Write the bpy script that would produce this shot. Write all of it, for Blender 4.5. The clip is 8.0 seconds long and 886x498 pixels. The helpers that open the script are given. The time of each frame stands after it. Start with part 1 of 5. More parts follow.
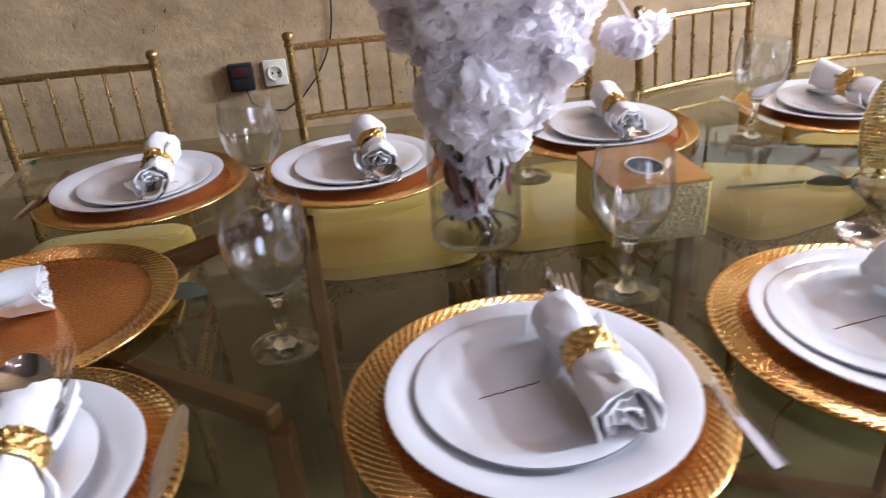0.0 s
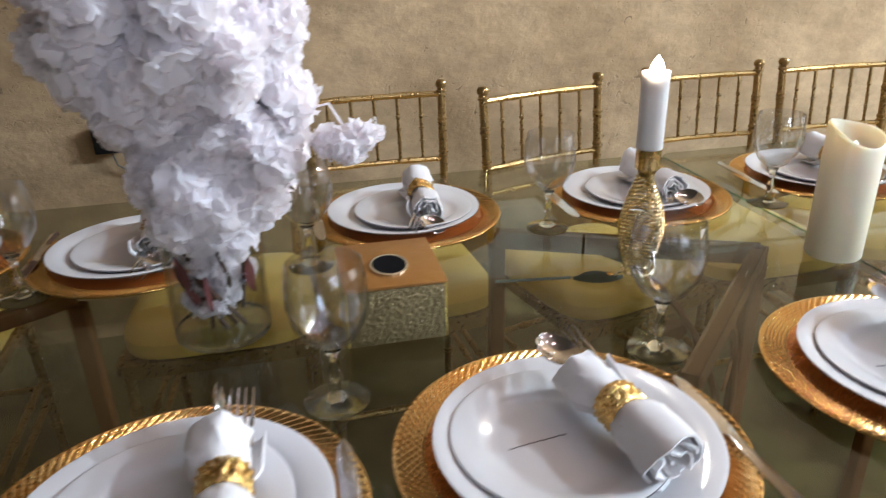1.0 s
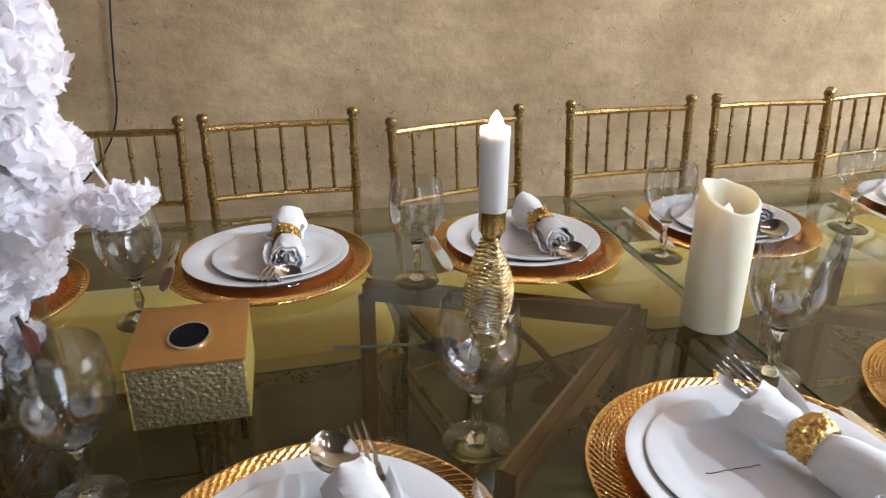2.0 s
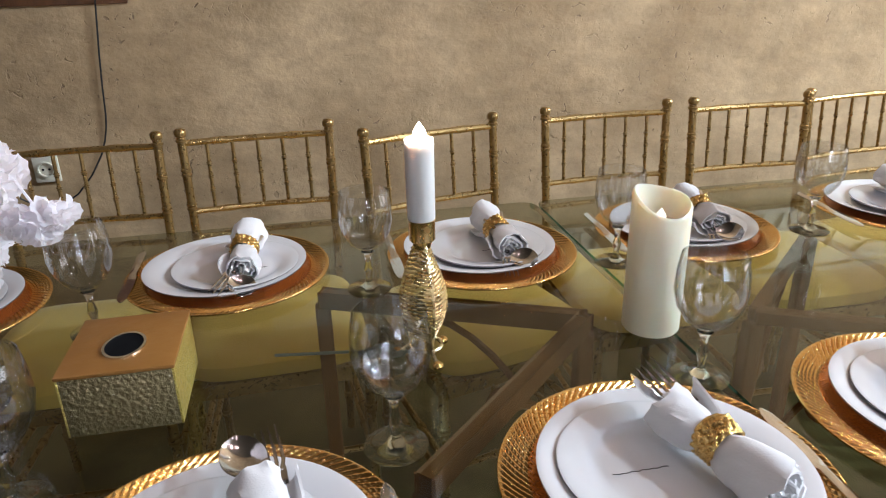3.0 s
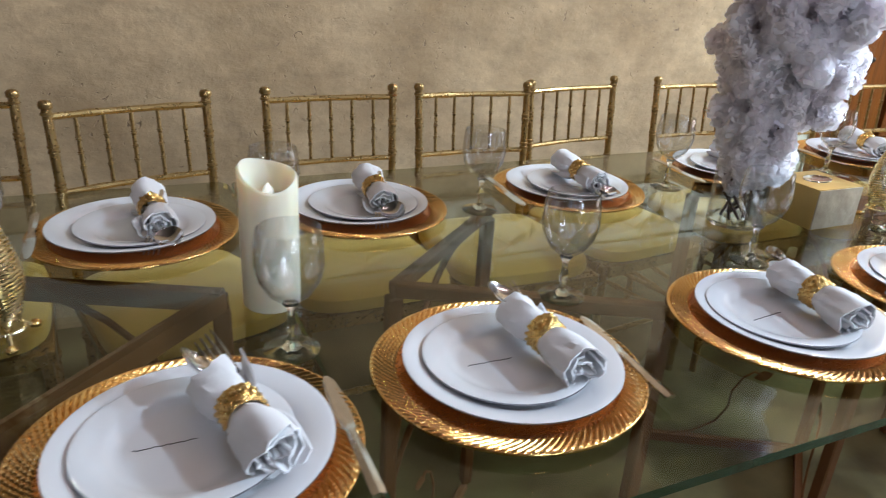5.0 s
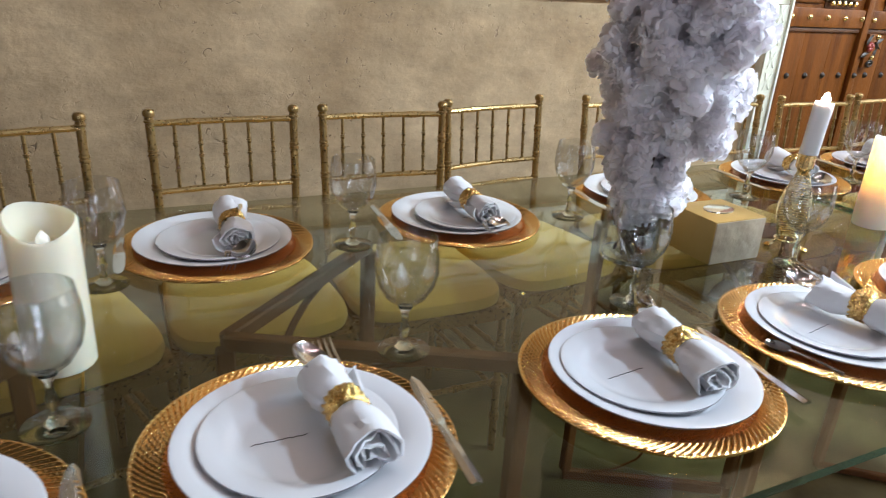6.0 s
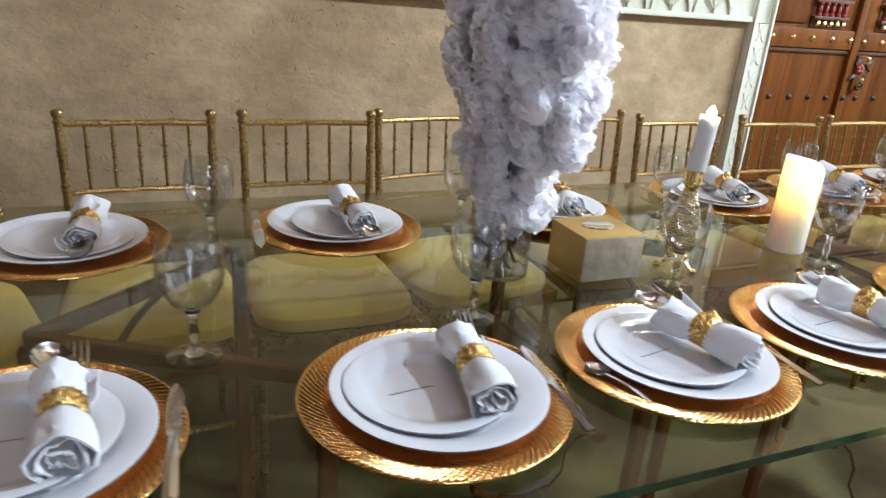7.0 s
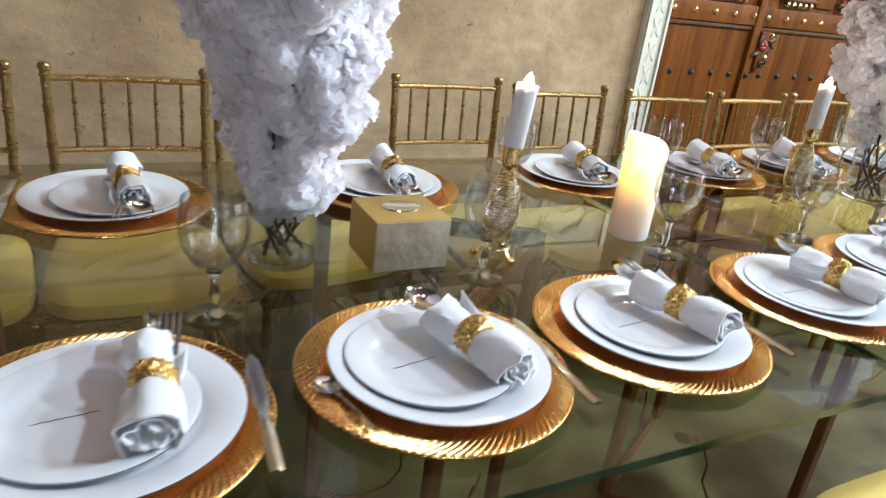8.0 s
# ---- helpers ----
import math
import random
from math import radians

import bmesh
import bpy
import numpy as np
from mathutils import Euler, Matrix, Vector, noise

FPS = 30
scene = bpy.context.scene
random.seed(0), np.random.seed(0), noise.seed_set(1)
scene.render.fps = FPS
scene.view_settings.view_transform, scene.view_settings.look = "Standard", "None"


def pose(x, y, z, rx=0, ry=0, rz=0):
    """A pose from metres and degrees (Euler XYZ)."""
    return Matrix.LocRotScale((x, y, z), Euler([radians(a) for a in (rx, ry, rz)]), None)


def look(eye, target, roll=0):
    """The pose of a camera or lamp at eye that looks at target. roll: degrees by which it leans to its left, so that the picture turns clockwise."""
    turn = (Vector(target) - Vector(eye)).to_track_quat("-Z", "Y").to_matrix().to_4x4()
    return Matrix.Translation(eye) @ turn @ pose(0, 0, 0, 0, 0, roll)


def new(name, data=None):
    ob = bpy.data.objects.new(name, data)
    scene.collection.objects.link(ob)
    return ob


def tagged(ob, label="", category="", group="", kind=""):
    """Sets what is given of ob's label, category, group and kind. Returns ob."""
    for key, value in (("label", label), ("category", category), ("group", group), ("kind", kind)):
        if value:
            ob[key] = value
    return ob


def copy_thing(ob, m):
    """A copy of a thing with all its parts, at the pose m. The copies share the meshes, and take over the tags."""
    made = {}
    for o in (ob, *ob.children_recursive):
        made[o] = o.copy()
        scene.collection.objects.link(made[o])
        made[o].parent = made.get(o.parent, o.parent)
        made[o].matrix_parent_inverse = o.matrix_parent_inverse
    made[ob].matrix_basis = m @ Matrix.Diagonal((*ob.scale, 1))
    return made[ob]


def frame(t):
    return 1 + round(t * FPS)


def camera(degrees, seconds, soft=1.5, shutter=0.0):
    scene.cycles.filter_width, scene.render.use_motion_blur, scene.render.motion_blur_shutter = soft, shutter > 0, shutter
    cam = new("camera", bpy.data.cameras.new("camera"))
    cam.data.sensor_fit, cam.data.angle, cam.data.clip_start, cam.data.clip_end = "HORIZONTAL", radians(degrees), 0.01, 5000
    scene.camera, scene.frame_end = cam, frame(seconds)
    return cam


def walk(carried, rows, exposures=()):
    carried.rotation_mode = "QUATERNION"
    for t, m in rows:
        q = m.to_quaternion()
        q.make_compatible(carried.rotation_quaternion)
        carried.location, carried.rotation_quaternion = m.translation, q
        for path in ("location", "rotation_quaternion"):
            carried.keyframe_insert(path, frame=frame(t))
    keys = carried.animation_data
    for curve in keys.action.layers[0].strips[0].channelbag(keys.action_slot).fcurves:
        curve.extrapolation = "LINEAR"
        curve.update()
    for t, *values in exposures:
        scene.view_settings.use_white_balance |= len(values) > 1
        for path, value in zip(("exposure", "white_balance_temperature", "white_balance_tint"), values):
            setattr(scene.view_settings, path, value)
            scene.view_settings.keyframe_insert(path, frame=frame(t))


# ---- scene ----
cam = camera(65.1, 8.0, 1.0, 0.35)
PATH = [
    (0, (0.144, 0.218, 1.156), (0.371, 1.981, 0.24), -4.3),
    (0.5, (0.279, 0.181, 1.173), (0.543, 1.976, 0.331), -1.3),
    (1, (0.404, 0.21, 1.191), (0.785, 2.006, 0.396), -1.6),
    (1.5, (0.527, 0.273, 1.208), (0.962, 2.061, 0.426), 0.6),
    (3, (0.72, 0.23, 1.228), (1.08, 2.047, 0.473), -1.3),
    (3.5, (0.757, 0.191, 1.222), (1.228, 1.981, 0.464), 0.0),
    (4, (0.839, 0.154, 1.212), (1.418, 1.912, 0.456), 1.4),
    (4.5, (0.913, 0.13, 1.207), (1.622, 1.829, 0.425), 2.8),
    (6, (1.246, 0.16, 1.229), (2.076, 1.82, 0.486), 3.6),
    (6.5, (1.374, 0.123, 1.229), (2.198, 1.814, 0.551), 3.4),
    (7, (1.535, 0.071, 1.222), (2.288, 1.784, 0.518), 4.5),
    (7.5, (1.683, 0.052, 1.205), (2.527, 1.69, 0.426), 4.2),
    (8, (1.837, 0.115, 1.21), (2.724, 1.733, 0.438), 7.3),
]
EXPOSURES = [(0.0, 0.09, 5480, 9), (0.5, -0.19, 5600, 3), (1.5, -0.43, 5620, 0), (3.0, -0.54, 5580, 1), (3.5, -0.59, 5520, 0), (4.5, -0.81, 5330, -1),
             (6.5, -0.95, 5420, -1), (7.5, -1.09, 5450, -2), (8.0, -1.08, 5480, -3)]
walk(cam, [(t, look(eye, target, roll)) for t, eye, target, roll in PATH], EXPOSURES)

TABLE = 0.76          # height of the glass
WALL_Y = 2.48         # face of the plaster wall
TAU = 2 * math.pi


# ---- world and light ----
def make_world():
    w = bpy.data.worlds.new("world")
    scene.world = w
    w.use_nodes = True
    bg = w.node_tree.nodes["Background"]
    bg.inputs["Color"].default_value = (0.9, 0.68, 0.6, 1)
    bg.inputs["Strength"].default_value = 0.02


def area(name, eye, target, size, size_y, watts, colour):
    d = bpy.data.lights.new(name, "AREA")
    d.shape, d.size, d.size_y, d.energy, d.color = "RECTANGLE", size, size_y, watts, colour
    ob = new(name, d)
    ob.matrix_world = look(eye, target)
    return ob


make_world()
# three lamps in a row down the hall
area("hall_lamp", (4.1, -0.1, 3.2), (3.7, 1.0, 0.8), 0.16, 0.16, 158, (0.89, 0.925, 0.99))
area("hall_lamp", (5.6, 0.0, 3.2), (4.4, 1.0, 0.8), 0.16, 0.16, 228, (0.87, 0.925, 0.99))
area("hall_lamp", (7.2, 0.1, 3.1), (5.0, 1.0, 0.8), 0.16, 0.16, 270, (0.87, 0.925, 0.99))


# ---- materials ----
def material(name, colour, rough=0.5, metal=0.0, second=None, scale=8.0, amount=0.5, bump=0.0, bump_scale=60.0,
             detail=4.0, coat=0.0, sss=0.0, vary=0.0, sheen=0.0):
    """A surface of two colours mixed by a coarse and a fine noise, with fine relief."""
    m = bpy.data.materials.new(name)
    m.use_nodes = True
    nt = m.node_tree
    p = nt.nodes["Principled BSDF"]
    p.inputs["Roughness"].default_value = rough
    p.inputs["Metallic"].default_value = metal
    p.inputs["Coat Weight"].default_value = coat
    p.inputs["Sheen Weight"].default_value = sheen
    if sss:
        p.inputs["Subsurface Weight"].default_value = sss
        p.inputs["Subsurface Radius"].default_value = (0.02, 0.014, 0.009)
        p.inputs["Subsurface Scale"].default_value = 1.0
    tc = nt.nodes.new("ShaderNodeTexCoord")
    n1 = nt.nodes.new("ShaderNodeTexNoise")
    n1.inputs["Scale"].default_value = scale
    n1.inputs["Detail"].default_value = detail
    nt.links.new(tc.outputs["Object"], n1.inputs["Vector"])
    second = second or tuple(c * 0.8 for c in colour)
    mix = nt.nodes.new("ShaderNodeMix")
    mix.data_type = "RGBA"
    mix.inputs["A"].default_value = (*colour, 1)
    mix.inputs["B"].default_value = (*second, 1)
    ramp = nt.nodes.new("ShaderNodeMapRange")
    ramp.inputs["From Min"].default_value, ramp.inputs["From Max"].default_value = 0.35, 0.68
    ramp.inputs["To Max"].default_value = amount
    nt.links.new(n1.outputs["Fac"], ramp.inputs["Value"])
    nt.links.new(ramp.outputs["Result"], mix.inputs["Factor"])
    out = mix.outputs["Result"]
    if vary:
        info = nt.nodes.new("ShaderNodeObjectInfo")
        hsv = nt.nodes.new("ShaderNodeHueSaturation")
        rng = nt.nodes.new("ShaderNodeMapRange")
        rng.inputs["To Min"].default_value, rng.inputs["To Max"].default_value = 1 - vary, 1 + vary
        nt.links.new(info.outputs["Random"], rng.inputs["Value"])
        nt.links.new(rng.outputs["Result"], hsv.inputs["Value"])
        nt.links.new(out, hsv.inputs["Color"])
        out = hsv.outputs["Color"]
    nt.links.new(out, p.inputs["Base Color"])
    n2 = nt.nodes.new("ShaderNodeTexNoise")
    n2.inputs["Scale"].default_value = bump_scale
    n2.inputs["Detail"].default_value = 5
    nt.links.new(tc.outputs["Object"], n2.inputs["Vector"])
    rr = nt.nodes.new("ShaderNodeMapRange")
    rr.inputs["To Min"].default_value, rr.inputs["To Max"].default_value = max(rough - 0.08, 0.02), rough + 0.1
    nt.links.new(n2.outputs["Fac"], rr.inputs["Value"])
    nt.links.new(rr.outputs["Result"], p.inputs["Roughness"])
    if bump:
        b = nt.nodes.new("ShaderNodeBump")
        b.inputs["Strength"].default_value = bump
        b.inputs["Distance"].default_value = 0.01
        nt.links.new(n2.outputs["Fac"], b.inputs["Height"])
        nt.links.new(b.outputs["Normal"], p.inputs["Normal"])
    return m


def plaster_material():
    """Tan hand-trowelled plaster: blotches, darker scuffs and small pits."""
    m = material("tan_plaster", (0.49, 0.345, 0.193), 0.85, second=(0.29, 0.188, 0.092), scale=2.4, amount=0.9, detail=10)
    nt = m.node_tree
    p = nt.nodes["Principled BSDF"]
    tc = nt.nodes.new("ShaderNodeTexCoord")
    base = p.inputs["Base Color"].links[0].from_socket
    # scuffs: stretched noise, thresholded
    mp = nt.nodes.new("ShaderNodeMapping")
    mp.inputs["Rotation"].default_value = (0, 0.6, 0)
    mp.inputs["Scale"].default_value = (7, 1, 9)
    nt.links.new(tc.outputs["Object"], mp.inputs["Vector"])
    n = nt.nodes.new("ShaderNodeTexNoise")
    n.inputs["Scale"].default_value, n.inputs["Detail"].default_value, n.inputs["Distortion"].default_value = 1.5, 9, 1.2
    nt.links.new(mp.outputs["Vector"], n.inputs["Vector"])
    r = nt.nodes.new("ShaderNodeMapRange")
    r.inputs["From Min"].default_value, r.inputs["From Max"].default_value = 0.62, 0.84
    r.inputs["To Max"].default_value = 0.55
    nt.links.new(n.outputs["Fac"], r.inputs["Value"])
    mix = nt.nodes.new("ShaderNodeMix")
    mix.data_type = "RGBA"
    mix.inputs["B"].default_value = (0.26, 0.175, 0.095, 1)
    nt.links.new(base, mix.inputs["A"])
    nt.links.new(r.outputs["Result"], mix.inputs["Factor"])
    nt.links.new(mix.outputs["Result"], p.inputs["Base Color"])
    gm = nt.nodes.new("ShaderNodeMapping")
    gm.inputs["Scale"].default_value = (11, 11, 19)
    nt.links.new(tc.outputs["Object"], gm.inputs["Vector"])
    gn = nt.nodes.new("ShaderNodeTexNoise")
    gn.inputs["Scale"].default_value, gn.inputs["Detail"].default_value, gn.inputs["Roughness"].default_value = 1.0, 8, 0.68
    nt.links.new(gm.outputs["Vector"], gn.inputs["Vector"])
    gr = nt.nodes.new("ShaderNodeMapRange")
    gr.inputs["From Min"].default_value, gr.inputs["From Max"].default_value = 0.3, 0.7
    gr.inputs["To Min"].default_value, gr.inputs["To Max"].default_value = 0.76, 1.14
    nt.links.new(gn.outputs["Fac"], gr.inputs["Value"])
    gh = nt.nodes.new("ShaderNodeHueSaturation")
    nt.links.new(mix.outputs["Result"], gh.inputs["Color"])
    nt.links.new(gr.outputs["Result"], gh.inputs["Value"])
    nt.links.new(gh.outputs["Color"], p.inputs["Base Color"])
    # sparse dark pits and short cracks, in patches
    def noise_node(scale, detail, distortion, lo, hi):
        k = nt.nodes.new("ShaderNodeTexNoise")
        k.inputs["Scale"].default_value, k.inputs["Detail"].default_value, k.inputs["Distortion"].default_value = scale, detail, distortion
        nt.links.new(tc.outputs["Object"], k.inputs["Vector"])
        q = nt.nodes.new("ShaderNodeMapRange")
        q.inputs["From Min"].default_value, q.inputs["From Max"].default_value = lo, hi
        nt.links.new(k.outputs["Fac"], q.inputs["Value"])
        return q.outputs["Result"]
    pit = nt.nodes.new("ShaderNodeMath")
    pit.operation = "MULTIPLY"
    nt.links.new(noise_node(27, 4, 1.8, 0.64, 0.71), pit.inputs[0])
    nt.links.new(noise_node(2.3, 2, 0.0, 0.42, 0.60), pit.inputs[1])
    dark = nt.nodes.new("ShaderNodeMix")
    dark.data_type = "RGBA"
    dark.inputs["B"].default_value = (0.19, 0.125, 0.07, 1)
    nt.links.new(gh.outputs["Color"], dark.inputs["A"])
    nt.links.new(pit.outputs["Value"], dark.inputs["Factor"])
    nt.links.new(dark.outputs["Result"], p.inputs["Base Color"])
    # trowel ridges lying mostly level, over a finer grit
    tm = nt.nodes.new("ShaderNodeMapping")
    tm.inputs["Rotation"].default_value = (0, -0.25, 0)
    tm.inputs["Scale"].default_value = (6, 6, 9)
    nt.links.new(tc.outputs["Object"], tm.inputs["Vector"])
    ridge = nt.nodes.new("ShaderNodeTexNoise")
    ridge.inputs["Scale"].default_value, ridge.inputs["Detail"].default_value, ridge.inputs["Roughness"].default_value, ridge.inputs["Distortion"].default_value = 1.0, 5, 0.55, 0.15
    nt.links.new(tm.outputs["Vector"], ridge.inputs["Vector"])
    f = nt.nodes.new("ShaderNodeTexNoise")
    f.inputs["Scale"].default_value, f.inputs["Detail"].default_value, f.inputs["Roughness"].default_value = 26, 8, 0.62
    nt.links.new(tc.outputs["Object"], f.inputs["Vector"])
    both = nt.nodes.new("ShaderNodeMath")
    both.operation = "MULTIPLY_ADD"
    both.inputs[1].default_value = 0.30
    nt.links.new(f.outputs["Fac"], both.inputs[0])
    nt.links.new(ridge.outputs["Fac"], both.inputs[2])
    add = nt.nodes.new("ShaderNodeMath")
    add.operation = "MULTIPLY_ADD"
    add.inputs[1].default_value = -0.35
    nt.links.new(pit.outputs["Value"], add.inputs[0])
    nt.links.new(both.outputs["Value"], add.inputs[2])
    b = nt.nodes.new("ShaderNodeBump")
    b.inputs["Strength"].default_value, b.inputs["Distance"].default_value = 0.5, 0.02
    nt.links.new(add.outputs["Value"], b.inputs["Height"])
    nt.links.new(b.outputs["Normal"], p.inputs["Normal"])
    return m


def pane_material(name, tint, gloss=1.0, power=5.0):
    """Clear thin glass: light goes straight through, the surface mirrors more at a glancing view."""
    m = bpy.data.materials.new(name)
    m.use_nodes = True
    nt = m.node_tree
    nt.nodes.remove(nt.nodes["Principled BSDF"])
    out = nt.nodes["Material Output"]
    t = nt.nodes.new("ShaderNodeBsdfTransparent")
    t.inputs["Color"].default_value = (*tint, 1)
    g = nt.nodes.new("ShaderNodeBsdfGlossy")
    g.inputs["Roughness"].default_value = 0.015
    w = nt.nodes.new("ShaderNodeLayerWeight")
    w.inputs["Blend"].default_value = 0.5
    p = nt.nodes.new("ShaderNodeMath")
    p.operation = "POWER"
    p.inputs[1].default_value = power
    nt.links.new(w.outputs["Facing"], p.inputs[0])
    r = nt.nodes.new("ShaderNodeMapRange")
    r.inputs["To Min"].default_value, r.inputs["To Max"].default_value = 0.04 * gloss, 0.95
    nt.links.new(p.outputs["Value"], r.inputs["Value"])
    mix = nt.nodes.new("ShaderNodeMixShader")
    nt.links.new(r.outputs["Result"], mix.inputs["Fac"])
    nt.links.new(t.outputs["BSDF"], mix.inputs[1])
    nt.links.new(g.outputs["BSDF"], mix.inputs[2])
    nt.links.new(mix.outputs["Shader"], out.inputs["Surface"])
    return m


def glass_material(name, colour, rough=0.0, ior=1.45):
    m = bpy.data.materials.new(name)
    m.use_nodes = True
    p = m.node_tree.nodes["Principled BSDF"]
    p.inputs["Base Color"].default_value = (*colour, 1)
    p.inputs["Roughness"].default_value = rough
    p.inputs["Transmission Weight"].default_value = 1.0
    p.inputs["IOR"].default_value = ior
    return m


def glow_material(name, colour, strength):
    m = bpy.data.materials.new(name)
    m.use_nodes = True
    p = m.node_tree.nodes["Principled BSDF"]
    p.inputs["Base Color"].default_value = (*colour, 1)
    p.inputs["Emission Color"].default_value = (*colour, 1)
    p.inputs["Emission Strength"].default_value = strength
    return m


def wood_material(name, colour, second):
    m = material(name, colour, 0.42, second=second, scale=3.0, amount=1.0, bump=0.25, bump_scale=40, detail=8, vary=0.16)
    nt = m.node_tree
    for n in nt.nodes:
        if n.type == "TEX_NOISE":
            mp = nt.nodes.new("ShaderNodeMapping")
            mp.inputs["Scale"].default_value = (9, 9, 0.7)
            src = n.inputs["Vector"].links[0].from_socket
            nt.links.new(src, mp.inputs["Vector"])
            nt.links.new(mp.outputs["Vector"], n.inputs["Vector"])
    return m


PLASTER = plaster_material()
# unseen walls and ceiling, coloured dark to hold down bounce and reflections in glass
ROOM = material("darkened_room_plaster", (0.17, 0.14, 0.10), 0.9, scale=1.5, bump=0.2)
CEIL = material("darkened_ceiling_plaster", (0.12, 0.10, 0.08), 0.9, scale=1.5)
FLOOR = material("cream_floor_tile", (0.20, 0.172, 0.085), 0.4, second=(0.085, 0.066, 0.030), scale=4.2, amount=1.0, bump=0.05, detail=7)
STUCCO = material("white_carved_plaster", (0.62, 0.585, 0.47), 0.8, second=(0.50, 0.455, 0.34), scale=14, amount=0.6, bump=0.25, bump_scale=90)
DOORWOOD = wood_material("oiled_door_wood", (0.165, 0.052, 0.007), (0.09, 0.026, 0.004))
DOORWOOD.node_tree.nodes["Principled BSDF"].inputs["Specular IOR Level"].default_value = 0.2
DARKWOOD = wood_material("dark_door_wood", (0.12, 0.045, 0.014), (0.07, 0.025, 0.009))
IRON = material("dark_iron", (0.06, 0.045, 0.035), 0.5, 0.6, scale=30, bump=0.2)
BRASS = material("polished_brass", (0.85, 0.62, 0.28), 0.25, 1.0, scale=40)
REDPAINT = material("red_paint", (0.24, 0.03, 0.018), 0.45, scale=30)
CHAIRGOLD = material("antique_gold_paint", (0.37, 0.245, 0.095), 0.28, 0.8, second=(0.27, 0.165, 0.06), scale=26, amount=0.6, bump=0.05, bump_scale=120, vary=0.08)
CUSHION = material("gold_seat_fabric", (0.84, 0.57, 0.12), 0.75, second=(0.72, 0.48, 0.095), scale=9, bump=0.25, bump_scale=350, sheen=0.3, vary=0.06)
FRAME = material("bronze_table_frame", (0.17, 0.064, 0.018), 0.6, 0.0, second=(0.23, 0.092, 0.028), scale=20, bump=0.1)
SHEET = pane_material("table_glass", (0.755, 0.77, 0.69), 0.75, 4.4)
EDGE = glass_material("green_glass_edge", (0.01, 0.10, 0.09), 0.12)
CRYSTAL = glass_material("clear_crystal", (0.97, 0.99, 1.0), 0.0, 1.52)
BOWLGLASS = pane_material("goblet_glass", (0.98, 0.987, 0.995), 2.6, 3.4)
VASEGLASS = pane_material("vase_glass", (0.96, 0.965, 0.97), 2.0, 4.0)
CHARGER = material("amber_lacquer", (0.66, 0.26, 0.045), 0.26, 0.85, second=(0.54, 0.19, 0.028), scale=22, amount=0.7, bump=0.03, bump_scale=500, coat=0.4)
RIBGOLD = material("amber_gold_ribs", (0.96, 0.64, 0.23), 0.16, 1.0, second=(0.88, 0.46, 0.11), scale=30, amount=0.7, bump=0.03, bump_scale=500, coat=0.3)
for lacquer in (CHARGER, RIBGOLD):
    lacquer.node_tree.nodes["Principled BSDF"].inputs["Coat IOR"].default_value = 1.7
    lacquer.node_tree.nodes["Principled BSDF"].inputs["Coat Roughness"].default_value = 0.10
CHINA = material("white_china", (0.70, 0.69, 0.71), 0.13, scale=12, second=(0.67, 0.66, 0.68), coat=0.5)
INK = material("black_ink", (0.03, 0.03, 0.035), 0.6, scale=60)
LINEN = material("white_linen", (0.74, 0.72, 0.73), 0.85, second=(0.68, 0.655, 0.66), scale=20, bump=0.08, bump_scale=500, sheen=0.2)
RINGGOLD = material("bright_gold", (0.86, 0.60, 0.22), 0.22, 1.0, second=(0.55, 0.30, 0.07), scale=150, amount=0.8, bump=0.35, bump_scale=260)
STEEL = material("polished_steel", (0.72, 0.70, 0.69), 0.12, 1.0, scale=40)
WAX = material("ivory_wax", (0.70, 0.64, 0.49), 0.45, scale=16, second=(0.66, 0.59, 0.43), sss=0.6, bump=0.06, bump_scale=30)
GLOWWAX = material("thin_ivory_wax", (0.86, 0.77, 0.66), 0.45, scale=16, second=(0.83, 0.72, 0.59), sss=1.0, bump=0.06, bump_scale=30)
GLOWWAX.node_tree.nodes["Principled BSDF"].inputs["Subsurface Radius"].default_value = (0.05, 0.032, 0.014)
TAPERWAX = material("white_wax", (0.66, 0.63, 0.61), 0.4, second=(0.62, 0.59, 0.565), scale=16, sss=0.7)
TAPERWAX.node_tree.nodes["Principled BSDF"].inputs["Subsurface Radius"].default_value = (0.016, 0.014, 0.013)
FLAME = glow_material("candle_flame", (1.0, 0.86, 0.76), 60.0)
LEDTIP = glow_material("warm_led", (1.0, 0.72, 0.38), 9.0)
LEDPALE = glow_material("pale_led", (1.0, 0.93, 0.82), 0.8)
WIREGOLD = material("gold_wire", (0.92, 0.78, 0.46), 0.26, 1.0, scale=80)
PETAL = material("white_petal", (0.95, 0.94, 0.96), 0.8, second=(0.91, 0.89, 0.94), scale=30, amount=0.8, vary=0.04, sheen=0.2)
def add_translucent(m, colour, share):
    """Lets a share of the light through a thin sheet."""
    nt = m.node_tree
    tr = nt.nodes.new("ShaderNodeBsdfTranslucent")
    tr.inputs["Color"].default_value = (*colour, 1)
    mix = nt.nodes.new("ShaderNodeMixShader")
    mix.inputs["Fac"].default_value = share
    nt.links.new(nt.nodes["Principled BSDF"].outputs["BSDF"], mix.inputs[1])
    nt.links.new(tr.outputs["BSDF"], mix.inputs[2])
    nt.links.new(mix.outputs["Shader"], nt.nodes["Material Output"].inputs["Surface"])


